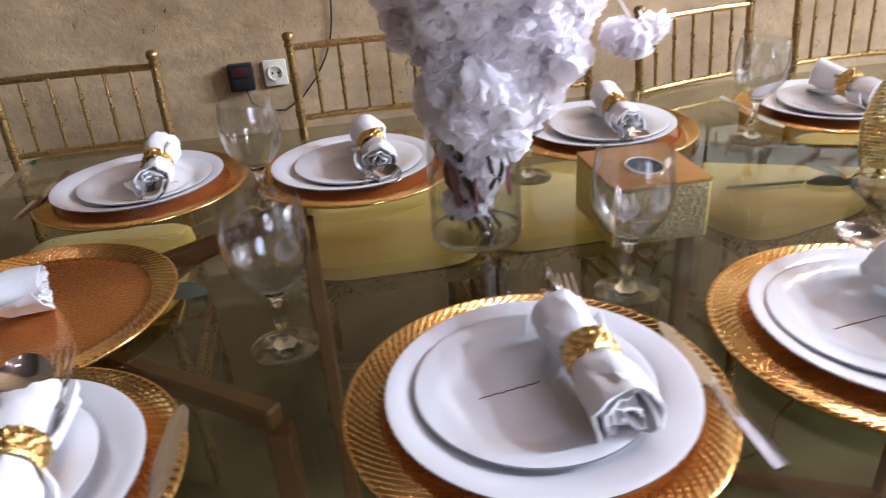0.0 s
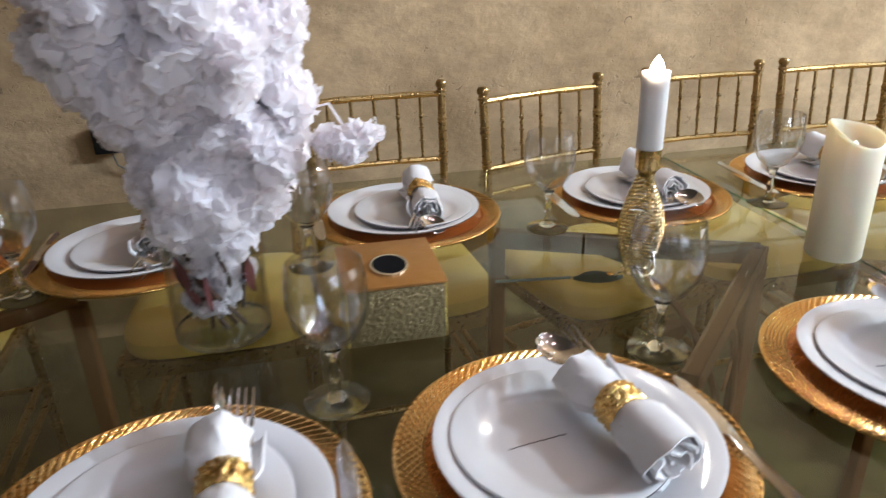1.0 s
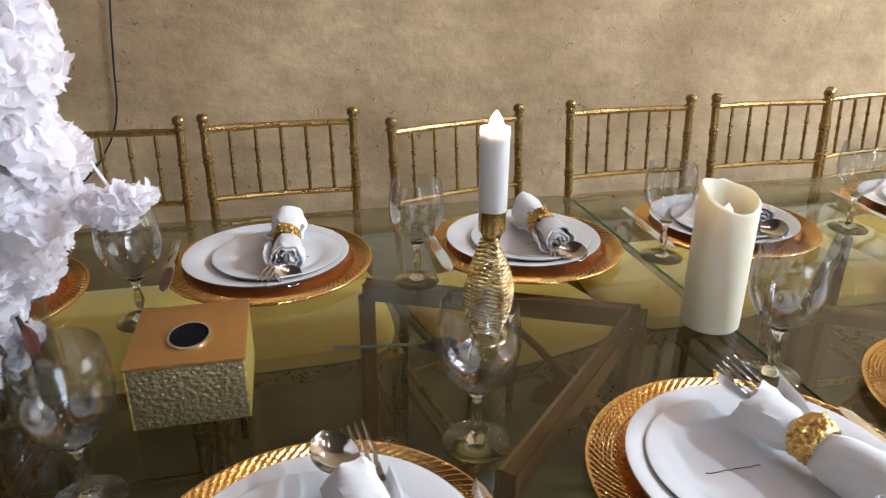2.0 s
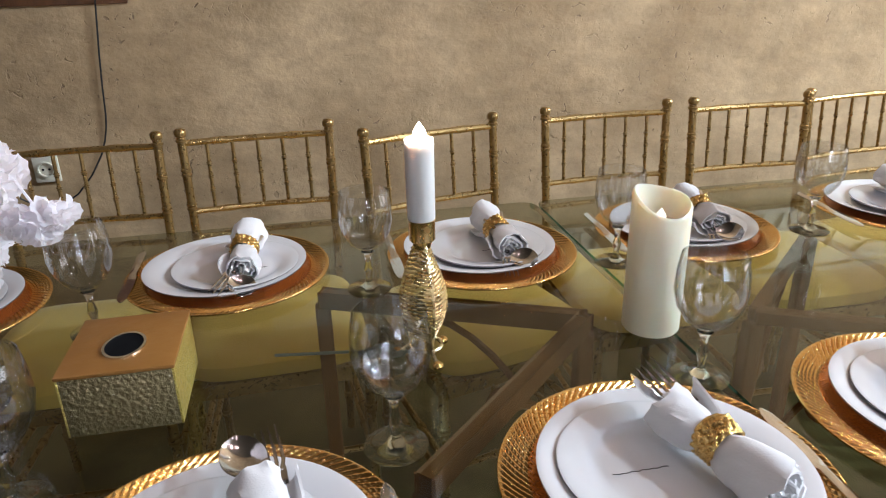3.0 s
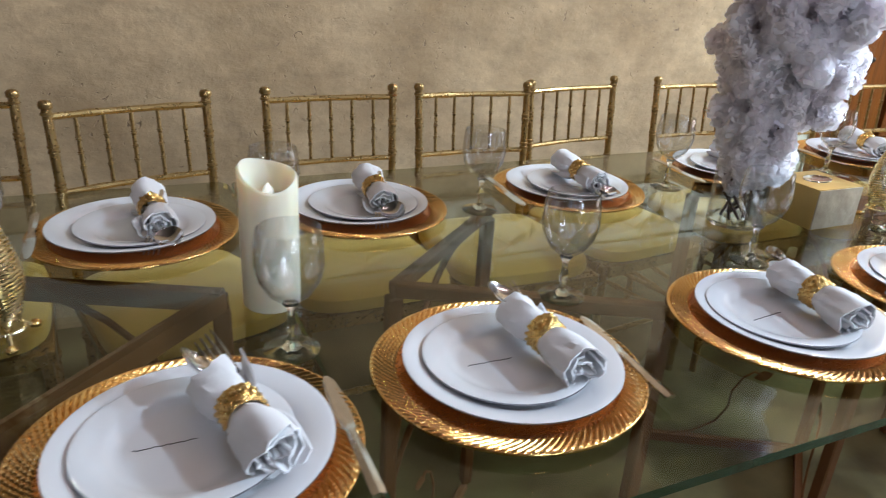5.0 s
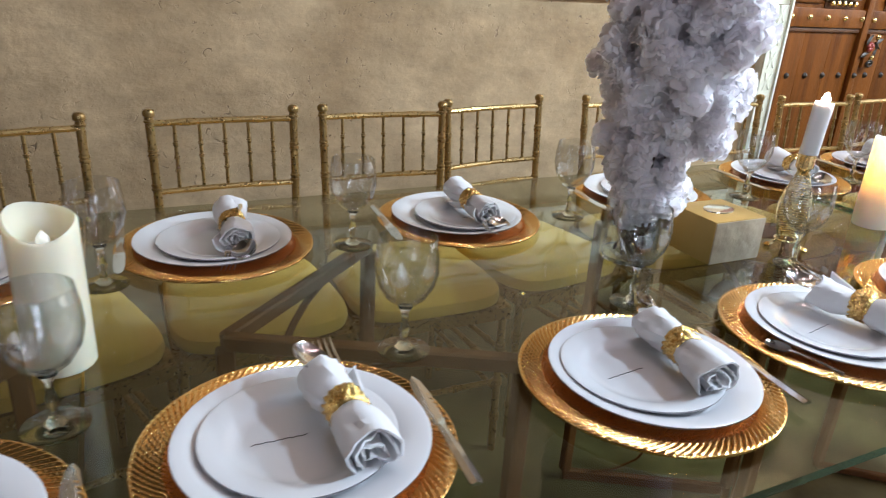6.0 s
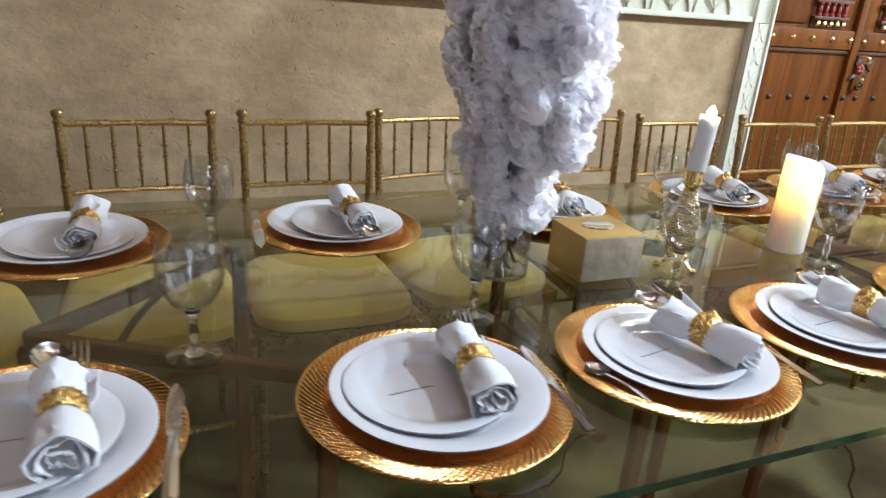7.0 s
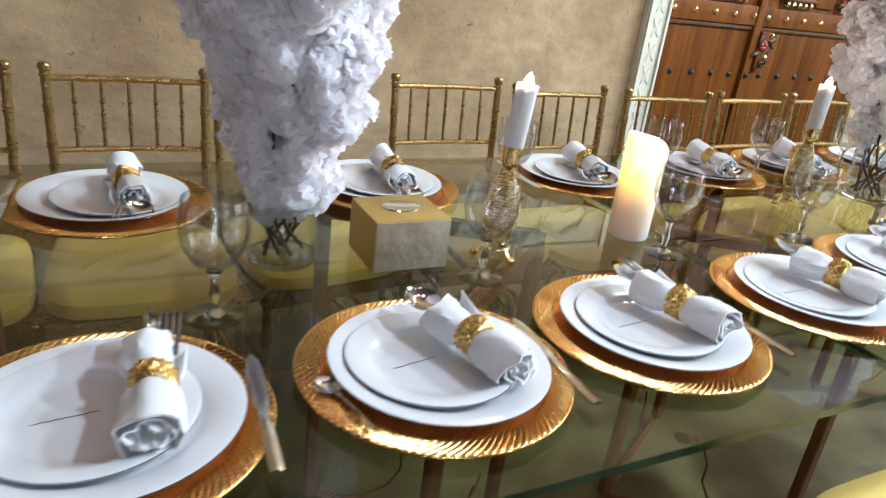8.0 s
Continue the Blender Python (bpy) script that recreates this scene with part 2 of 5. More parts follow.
add_translucent(PETAL, (0.99, 0.95, 0.965), 0.65)
STEM = material("dark_stem", (0.07, 0.04, 0.03), 0.7, scale=40, bump=0.3)
DRIED = material("dark_red_leaf", (0.13, 0.03, 0.03), 0.7, scale=40)
GLITTER = material("silver_glitter", (0.27, 0.215, 0.11), 0.22, 0.6, second=(0.85, 0.78, 0.62), scale=120, amount=1.0, bump=0.5, bump_scale=170)
for node in GLITTER.node_tree.nodes:
    if node.type == "MAP_RANGE" and node.inputs["From Min"].default_value > 0.3:
        node.inputs["From Min"].default_value, node.inputs["From Max"].default_value = 0.66, 0.71
GOLDGLIT = material("gold_glitter", (0.66, 0.52, 0.15), 0.3, 0.75, second=(0.42, 0.31, 0.06), scale=240, amount=1.0, bump=0.8, bump_scale=420)
BOXGOLD = material("amber_box_top", (0.36, 0.17, 0.04), 0.4, 0.4, second=(0.29, 0.13, 0.03), scale=20, bump=0.08)
BOXGOLD2 = material("brushed_gold_board", (0.58, 0.40, 0.13), 0.38, 0.6, second=(0.48, 0.32, 0.09), scale=14, bump=0.06)
PEARL = material("pearl_board", (0.50, 0.42, 0.31), 0.35, 0.4, second=(0.34, 0.27, 0.19), scale=22, amount=1.0, bump=0.3, bump_scale=40)
BLACK = material("black_plastic", (0.008, 0.008, 0.010), 0.5, scale=30)
# near-black paint for the shade inside the box opening, which has no depth
HOLESHADE = material("painted_hollow_shade", (0.004, 0.004, 0.005), 0.95, scale=30)
HOLESHADE.node_tree.nodes["Principled BSDF"].inputs["Specular IOR Level"].default_value = 0.1
WHITEPL = material("white_plastic", (0.70, 0.66, 0.54), 0.4, scale=30)
PLATINUM = material("dull_platinum", (0.30, 0.29, 0.31), 0.3, 0.8, scale=40)
FILLBULB = glow_material("fill_bulb_glow", (1.0, 0.62, 0.53), 320.0)
CELL = glow_material("window_light", (0.95, 0.93, 1.0), 46.0)
EASTFILL = glow_material("east_fill_glow", (1.0, 0.88, 0.80), 3.0)
FILLSPOT = glow_material("fill_spot_glow", (1.0, 0.62, 0.58), 62.0)
GLARELAMP = glow_material("glare_globe", (1.0, 0.90, 0.76), 120.0)
CHROME = material("chrome", (0.8, 0.8, 0.8), 0.08, 1.0, scale=30)


# ---- mesh helpers ----
def mesh_of(bm, mat, smooth=True):
    me = bpy.data.meshes.new("mesh")
    bmesh.ops.recalc_face_normals(bm, faces=bm.faces)
    bm.to_mesh(me)
    bm.free()
    for m in (mat if isinstance(mat, (list, tuple)) else [mat]):
        me.materials.append(m)
    if smooth:
        for p in me.polygons:
            p.use_smooth = True
        me.set_sharp_from_angle(angle=radians(40))
    return me


def part(name, bm, mat, parent=None, label="", smooth=True, m=None):
    """Links a bmesh (or a ready mesh) as one mesh object, under a thing if one is given."""
    me = bm if isinstance(bm, bpy.types.Mesh) else mesh_of(bm, mat, smooth)
    ob = new(name, me)
    if parent is not None:
        ob.parent = parent
    if m is not None:
        ob.matrix_basis = m
    if label:
        tagged(ob, label)
    return ob


def thing(name, m, label, category, group="", kind=""):
    ob = new(name)
    ob.empty_display_size = 0.05
    ob.matrix_basis = m
    return tagged(ob, label, category, group, kind)


def box(bm, lo, hi, bevel=0.0, slot=0):
    made = bmesh.ops.create_cube(bm, size=1.0)["verts"]
    c = [(a + b) / 2 for a, b in zip(lo, hi)]
    s = [b - a for a, b in zip(lo, hi)]
    for v in made:
        v.co = Vector([c[i] + v.co[i] * s[i] for i in range(3)])
    faces = list({f for v in made for f in v.link_faces})
    for f in faces:
        f.material_index = slot
    if bevel:
        edges = list({e for v in made for e in v.link_edges})
        bmesh.ops.bevel(bm, geom=edges, offset=bevel, segments=2, affect="EDGES", profile=0.6)
    return bm


def lathe(bm, profile, n=32, m=None, slot=0):
    """Turns (radius, height) pairs about z. A radius of 0 closes the end."""
    m = m or Matrix()
    rings = []
    for r, z in profile:
        if r <= 1e-6:
            rings.append([bm.verts.new(m @ Vector((0, 0, z)))])
        else:
            rings.append([bm.verts.new(m @ Vector((r * math.cos(TAU * k / n), r * math.sin(TAU * k / n), z))) for k in range(n)])
    for a, b in zip(rings, rings[1:]):
        for k in range(n):
            k2 = (k + 1) % n
            if len(a) == 1 and len(b) == 1:
                continue
            if len(a) == 1:
                f = bm.faces.new((a[0], b[k2], b[k]))
            elif len(b) == 1:
                f = bm.faces.new((a[k], a[k2], b[0]))
            else:
                f = bm.faces.new((a[k], a[k2], b[k2], b[k]))
            f.material_index = slot
    return bm


def tube(bm, points, radius, n=8, closed=False):
    """A round bar through points; radius a number or one for each point."""
    pts = [Vector(p) for p in points]
    radii = radius if isinstance(radius, (list, tuple)) else [radius] * len(pts)
    rings, side = [], None
    for k, p in enumerate(pts):
        a, b = pts[max(k - 1, 0)], pts[min(k + 1, len(pts) - 1)]
        if closed:
            a, b = pts[k - 1], pts[(k + 1) % len(pts)]
        d = (b - a).normalized()
        if side is None:
            side = d.orthogonal().normalized()
        side = (side - d * side.dot(d)).normalized()
        up = d.cross(side)
        rings.append([bm.verts.new(p + radii[k] * (math.cos(TAU * j / n) * side + math.sin(TAU * j / n) * up)) for j in range(n)])
    pairs = list(zip(rings, rings[1:])) + ([(rings[-1], rings[0])] if closed else [])
    for a, b in pairs:
        for j in range(n):
            bm.faces.new((a[j], a[(j + 1) % n], b[(j + 1) % n], b[j]))
    if not closed:
        bm.faces.new(rings[0][::-1])
        bm.faces.new(rings[-1])
    return bm


def bar(bm, a, b, w, h):
    """A square bar from a to b, w wide and h high."""
    a, b = Vector(a), Vector(b)
    d = b - a
    m = Matrix.Translation((a + b) / 2) @ d.to_track_quat("X", "Z").to_matrix().to_4x4()
    made = bmesh.ops.create_cube(bm, size=1.0)["verts"]
    for v in made:
        v.co = m @ Vector((v.co.x * d.length, v.co.y * w, v.co.z * h))
    bmesh.ops.bevel(bm, geom=list({e for v in made for e in v.link_edges}), offset=0.003, segments=1, affect="EDGES")
    return bm


def turned(bm, a, b, r, nodes, n=10, knob=1.35):
    """A turned bamboo-like rod from a to b: straight lengths between pairs of narrow raised rings at the given shares of its length."""
    a, b = Vector(a), Vector(b)
    d = b - a
    length = d.length
    prof = [(0, 0), (r, 0)]
    for s in nodes:
        z = s * length
        prof += [(r, z - r * 1.05), (r, z - r * 0.95), (r * knob, z - r * 0.75), (r * knob, z - r * 0.30), (r * 1.02, z - r * 0.12),
                 (r * 1.02, z + r * 0.12), (r * knob, z + r * 0.30), (r * knob, z + r * 0.75), (r, z + r * 0.95), (r, z + r * 1.05)]
    prof += [(r, length), (0, length)]
    m = Matrix.Translation(a) @ d.to_track_quat("Z", "X").to_matrix().to_4x4()
    return lathe(bm, prof, n, m)


# ---- room ----
def build_room():
    x0, x1, y0, y1, h = -3.0, 7.5, -2.3, WALL_Y, 4.6
    bm = bmesh.new()
    box(bm, (x0 - 0.25, y0 - 0.25, -0.2), (x1 + 0.25, y1 + 0.3, 0.0))
    tagged(part("floor", bm, FLOOR, smooth=False), "pale cream polished floor with faint brown mottling", "floor", kind="structure")
    bm = bmesh.new()
    box(bm, (x0 - 0.25, y0 - 0.25, h), (x1 + 0.25, y1 + 0.3, h + 0.2))
    tagged(part("ceiling", bm, CEIL, smooth=False), "unseen plain plaster ceiling of the hall, darkened to cut reflections", "ceiling", kind="structure")
    # back wall as an uneven trowelled sheet with thickness, up to the door
    bm = bmesh.new()
    door0, door1, door_h = 4.05, 5.45, 2.35
    nx, nz = 150, 80

    def relief(x, z):
        p = Vector((x, 0, z))
        return 0.007 * noise.noise(p * 1.3) + 0.003 * noise.noise(p * 5.0) + 0.0014 * noise.noise(p * 19.0)
    rows = []
    for j in range(nz + 1):
        z = h * j / nz
        rows.append([bm.verts.new((x0 + (door0 - x0) * i / nx, WALL_Y + relief(x0 + (door0 - x0) * i / nx, z), z)) for i in range(nx + 1)])
    for j in range(nz):
        for i in range(nx):
            bm.faces.new((rows[j][i], rows[j][i + 1], rows[j + 1][i + 1], rows[j + 1][i]))
    box(bm, (x0, WALL_Y + 0.03, 0), (door0, WALL_Y + 0.28, h))
    box(bm, (door1, WALL_Y, 0), (x1, WALL_Y + 0.28, h))
    box(bm, (door0, WALL_Y, door_h), (door1, WALL_Y + 0.28, h))
    tagged(part("wall_north", bm, PLASTER), "tan hand-trowelled plaster wall with scuffs and scratches", "wall", kind="structure")
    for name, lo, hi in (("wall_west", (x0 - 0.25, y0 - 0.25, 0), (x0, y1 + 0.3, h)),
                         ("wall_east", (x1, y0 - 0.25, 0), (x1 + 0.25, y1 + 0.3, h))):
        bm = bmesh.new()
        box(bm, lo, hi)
        tagged(part(name, bm, ROOM, smooth=False), "unseen plain plaster wall of the hall, darkened to cut reflections", "wall", kind="structure")
    bm = bmesh.new()
    box(bm, (door0, WALL_Y + 0.25, 0), (door1, WALL_Y + 0.28, door_h))
    tagged(part("wall_behind_door", bm, ROOM, smooth=False), "dark plaster behind the wooden door", "wall", kind="structure")


def leaf_relief(bm, cx, cz, length, width, angle, depth, y):
    """A raised pointed leaf on the wall's face, in the x-z plane."""
    c, s = math.cos(angle), math.sin(angle)
    n = 8
    left, mid, right = [], [], []
    for k in range(n + 1):
        u = k / n - 0.5
        w = width / 2 * math.cos(math.pi * u) ** 0.9 if 0 < k < n else 0.0005
        for row, v, d in ((left, w, 0.0), (mid, 0.0, depth), (right, -w, 0.0)):
            px, pz = u * length, v
            row.append(bm.verts.new((cx + px * c - pz * s, y - d, cz + px * s + pz * c)))
    for a, b in ((left, mid), (mid, right)):
        for k in range(n):
            bm.faces.new((a[k], a[k + 1], b[k + 1], b[k]))


def build_frieze():
    """White carved plaster border along the wall: arcs of leaves between two fillets, and the upright beside the door."""
    z0, z1 = 1.178, 1.47
    y = WALL_Y - 0.004
    frieze = thing("trim_frieze", Matrix(), "white carved plaster border with leaf arches", "wall border", kind="structure")
    bm = bmesh.new()
    box(bm, (1.43, y - 0.018, z0), (4.04, WALL_Y + 0.02, z1), 0.003)
    part("panel", bm, STUCCO, frieze)
    for z in (z0, z1 - 0.022):
        bm = bmesh.new()
        box(bm, (1.427, y - 0.034, z), (3.925, y - 0.014, z + 0.022), 0.004)
        part("fillet", bm, STUCCO, frieze)
    pitch = 0.215
    zb = z0 + 0.026
    arch = bmesh.new()
    for k in range(13):         # half-round arch of stubby wedges
        a0 = math.pi * k / 13
        for j in range(1):
            a1 = math.pi * (k + 1) / 13
            r0, r1 = 0.088, 0.102
            pts = [(r0 * math.cos(a0), r0 * math.sin(a0)), (r1 * math.cos(a0), r1 * math.sin(a0)), (r1 * math.cos(a1), r1 * math.sin(a1)), (r0 * math.cos(a1), r0 * math.sin(a1))]
            f = [arch.verts.new((px, -0.012, pz)) for px, pz in pts]
            g = [arch.verts.new((px, 0.0, pz)) for px, pz in pts]
            arch.faces.new(f)
            for q in range(4):
                arch.faces.new((f[q], f[(q + 1) % 4], g[(q + 1) % 4], g[q]))
    arch_me = mesh_of(arch, STUCCO, False)
    leaf_me = []
    for length, width, depth in ((0.10, 0.036, 0.013), (0.085, 0.030, 0.012), (0.085, 0.026, 0.004)):
        bm = bmesh.new()
        leaf_relief(bm, 0, 0, length, width, 0, depth, 0)
        leaf_me.append(mesh_of(bm, STUCCO, False))
    face = y - 0.0185
    n = 12
    for k in range(n):
        cx = 1.665 - 0.107 + k * pitch
        if cx > 3.9:
            continue
        part("arch", arch_me, None, frieze, m=pose(cx, face, zb))
        for ang, off in ((90, 0.0), (52, 0.030), (128, -0.030)):
            part("leaf", leaf_me[0], None, frieze, m=Matrix.Translation((cx + off, face, zb + 0.048)) @ Matrix.Rotation(-radians(ang), 4, "Y"))
        for ang, off in ((60, -0.075), (120, 0.075)):
            part("leaf", leaf_me[1], None, frieze, m=Matrix.Translation((cx + off * 1.42, face, zb + 0.13)) @ Matrix.Rotation(-radians(ang), 4, "Y"))
        for ang, off in ((30, -0.04), (150, 0.04)):
            part("leaf", leaf_me[1], None, frieze, m=Matrix.Translation((cx + off, face, zb + 0.175)) @ Matrix.Rotation(-radians(ang), 4, "Y"))
    # plain plaster strip that runs on to the side
    bm = bmesh.new()
    box(bm, (0.55, y - 0.012, z0 - 0.012), (1.424, WALL_Y + 0.02, z1), 0.004)
    tagged(part("trim_strip", bm, STUCCO), "plain white plaster strip above the chairs", "wall border", kind="structure")
    bm = bmesh.new()
    box(bm, (-3.0, y - 0.004, z0 - 0.03), (0.262, WALL_Y + 0.02, z1), 0.004)
    tagged(part("trim_rail", bm, DARKWOOD), "dark brown wooden rail along the plaster wall", "wall border", kind="structure")
    # upright beside the door
    up = thing("trim_upright", Matrix(), "white carved plaster upright beside the wooden door", "wall border", kind="structure")
    bm = bmesh.new()
    box(bm, (3.93, y - 0.03, 0.0), (4.045, WALL_Y + 0.02, z0 - 0.002), 0.003)
    part("panel", bm, STUCCO, up)
    for x in (3.932, 4.03):
        bm = bmesh.new()
        box(bm, (x, y - 0.042, 0.0), (x + 0.013, y - 0.026, z1), 0.003)
        part("fillet", bm, STUCCO, up)
    for k in range(12):
        z = 0.06 + k * 0.098
        for ang in (62, 118):
            part("leaf", leaf_me[2], None, up, m=Matrix.Translation((3.988, y - 0.0305, z)) @ Matrix.Rotation(-radians(ang), 4, "Y") @ pose(0.0, 0, 0))


def build_door():
    """Wide old wooden double door: close boards, cross bands with brass studs, rows of iron nails, red spindles between brass knobs."""
    y = WALL_Y + 0.02
    x0, x1, mid = 4.055, 5.445, 4.626
    door = thing("door_1", Matrix(), "closed oiled-wood double door with brass studs and red spindles", "door", kind="structure")
    edges = [x0, 4.24, 4.43, mid, 4.82, 5.02, 5.23, x1]
    for a, b in zip(edges, edges[1:]):
        bm = bmesh.new()
        box(bm, (a + 0.0006, y, 0.01), (b - 0.0006, y + 0.045, 2.34), 0.0015)
        part("plank", bm, DOORWOOD, door)
    for z, hgt in ((1.085, 0.085), (1.52, 0.09), (0.32, 0.09)):
        for a, b in ((x0 + 0.005, mid - 0.024), (mid + 0.024, x1 - 0.005)):
            bm = bmesh.new()
            box(bm, (a, y - 0.022, z), (b, y + 0.002, z + hgt), 0.006)
            part("cross_band", bm, DOORWOOD, door)
            bm = bmesh.new()
            box(bm, (a, y - 0.012, z - 0.020), (b, y + 0.002, z - 0.002), 0.003)
            part("dark_moulding", bm, DARKWOOD, door)
    bm = bmesh.new()
    box(bm, (mid - 0.022, y - 0.026, 0.01), (mid + 0.022, y + 0.002, 2.34), 0.006)
    part("centre_post", bm, DOORWOOD, door)
    stud_me = mesh_of(lathe(bmesh.new(), [(0.014, 0), (0.013, 0.005), (0.008, 0.011), (0, 0.013)], 12), BRASS)
    nail_me = mesh_of(lathe(bmesh.new(), [(0.015, 0), (0.012, 0.006), (0.006, 0.013), (0, 0.015)], 10), IRON)
    for k in range(5):
        part("stud", stud_me, None, door, m=pose(4.092 + k * 0.122, y - 0.022, 1.130, 90))
    for k in range(7):
        part("stud", stud_me, None, door, m=pose(4.672 + k * 0.124, y - 0.022, 1.127, 90))
    for x in (4.175, 4.302, 4.426, 4.543, 4.746, 4.874, 5.002, 5.128, 5.254):
        part("nail", nail_me, None, door, m=pose(x, y - 0.0005, 0.862, 90))
    part("nail", nail_me, None, door, m=pose(mid, y - 0.0265, 0.864, 90))
    # grilles: red spindles between two dark bars, a row of brass knobs above and below
    spin_me = mesh_of(lathe(bmesh.new(), [(0.006, 0), (0.012, 0.004), (0.012, 0.014), (0.007, 0.018), (0.010, 0.026), (0.010, 0.042), (0.007, 0.050), (0.012, 0.054), (0.012, 0.064), (0.006, 0.068)], 10), REDPAINT)
    knob_me = mesh_of(lathe(bmesh.new(), [(0.0, -0.014), (0.010, -0.010), (0.014, 0), (0.010, 0.010), (0, 0.014)], 10), BRASS)
    neck_me = mesh_of(lathe(bmesh.new(), [(0.0, -0.026), (0.005, -0.025), (0.006, 0.0), (0.005, 0.025), (0.0, 0.026)], 8), BRASS)
    for cx in (4.425, 4.858, 5.25):
        grille = part("grille", box(bmesh.new(), (cx - 0.105, y - 0.006, 1.172), (cx + 0.105, y + 0.002, 1.44), 0.003), DARKWOOD, door)
        for z in (1.218, 1.290, 1.405):
            part("grille_bar", box(bmesh.new(), (cx - 0.112, y - 0.030, z - 0.007), (cx + 0.112, y - 0.004, z + 0.007), 0.003), DARKWOOD, grille)
        for k in range(5):
            px = cx - 0.080 + k * 0.040
            part("spindle", spin_me, None, grille, m=pose(px, y - 0.019, 1.2205))
            for z in (1.194, 1.322, 1.372):
                part("knob", knob_me, None, grille, m=pose(px, y - 0.022, z))
            part("neck", neck_me, None, grille, m=pose(px, y - 0.019, 1.347))
    for a, b in ((4.09, 4.29), (4.99, 5.12)):
        bm = bmesh.new()
        box(bm, (a, y - 0.012, 1.19), (b, y + 0.002, 1.44), 0.010)
        part("carved_panel", bm, DOORWOOD, door)
    # iron lock with a red rosette among dark leaves, a brass stud above and a ring pull below
    lx, lz = 4.69, 0.990
    bm = bmesh.new()
    box(bm, (lx - 0.035, y - 0.036, lz - 0.09), (lx + 0.040, y + 0.001, lz + 0.075), 0.008)
    lock = part("lock_plate", bm, DOORWOOD, door)
    for k in range(5):
        a = TAU * k / 5 + 0.3
        bm = bmesh.new()
        lathe(bm, [(0.013, 0), (0.012, 0.006), (0.006, 0.011), (0, 0.012)], 10)
        part("petal", bm, REDPAINT, lock, m=pose(lx - 0.012 + 0.013 * math.cos(a), y - 0.0355, lz + 0.012 + 0.013 * math.sin(a), 90))
    for dx, dz, ang in ((-0.030, 0.045, 60), (-0.042, -0.026, 20), (0.034, 0.020, 140), (0.048, 0.040, 30), (0.030, -0.020, 75), (0.010, -0.062, 10)):
        bm = bmesh.new()
        leaf_relief(bm, 0, 0, 0.055, 0.024, 0, 0.008, 0)
        part("iron_leaf", bm, IRON, lock, m=Matrix.Translation((lx + dx, y - 0.0365, lz + dz)) @ Matrix.Rotation(-radians(ang), 4, "Y"))
    part("stud", stud_me, None, lock, m=pose(lx + 0.028, y - 0.036, lz + 0.060, 90))
    part("stud", stud_me, None, lock, m=pose(lx + 0.016, y - 0.036, lz - 0.038, 90))
    bm = bmesh.new()
    tube(bm, [(lx + 0.006 + 0.020 * math.cos(a), y - 0.042, lz - 0.066 + 0.014 * math.sin(a)) for a in [TAU * k / 16 for k in range(16)]], 0.0045, 6, True)
    part("ring_pull", bm, IRON, lock)


def build_sockets():
    y = WALL_Y
    s = thing("black_socket", pose(-0.158, y - 0.004, 0.682), "black surface power socket with a plugged cable on the plaster wall", "socket")
    bm = bmesh.new()
    box(bm, (-0.038, -0.03, -0.042), (0.038, 0.0, 0.042), 0.006)
    part("body", bm, BLACK, s)
    bm = bmesh.new()
    box(bm, (-0.026, -0.036, 0.004), (0.026, -0.029, 0.030), 0.003)
    part("rocker", bm, material("dark_red_plastic", (0.05, 0.012, 0.012), 0.4, scale=30), s, "dark red rocker switch")
    bm = bmesh.new()
    box(bm, (-0.026, -0.034, -0.034), (0.026, -0.029, -0.004), 0.003)
    part("cover", bm, BLACK, s)
    s = thing("wall_socket", pose(-0.053, y - 0.003, 0.684), "cream round-recess power socket on the plaster wall", "socket")
    bm = bmesh.new()
    box(bm, (-0.036, -0.012, -0.040), (0.036, 0.0, 0.040), 0.005)
    part("plate", bm, WHITEPL, s)
    bm = bmesh.new()
    lathe(bm, [(0.024, 0), (0.024, 0.006), (0.020, 0.006), (0.019, -0.004), (0, -0.004)], 20)
    rec = part("recess", bm, WHITEPL, s, m=pose(0, -0.012, 0, 90))
    for dx in (-0.009, 0.009):
        bm = bmesh.new()
        lathe(bm, [(0.0035, -0.003), (0.0035, 0.001), (0, 0.001)], 8)
        part("pin_hole", bm, BLACK, rec, m=pose(dx, 0, 0))
    bm = bmesh.new()
    way = [(-0.15, y - 0.02, 0.64), (-0.14, y - 0.02, 0.60), (-0.10, y - 0.014, 0.570), (-0.04, y - 0.012, 0.562), (0.02, y - 0.012, 0.60), (0.07, y - 0.012, 0.655),
           (0.108, y - 0.010, 0.715), (0.127, y - 0.010, 0.76), (0.138, y - 0.010, 0.80), (0.144, y - 0.010, 0.84), (0.150, y - 0.010, 0.92), (0.160, y - 0.010, 1.02),
           (0.178, y - 0.014, 1.16), (0.19, y - 0.014, 1.4), (0.17, y - 0.012, 2.4), (0.16, y - 0.012, 4.59)]
    tube(bm, way, 0.0026, 6)
    tagged(part("power_cable", bm, BLACK), "thin black cable running up the plaster wall from the socket", "cable")


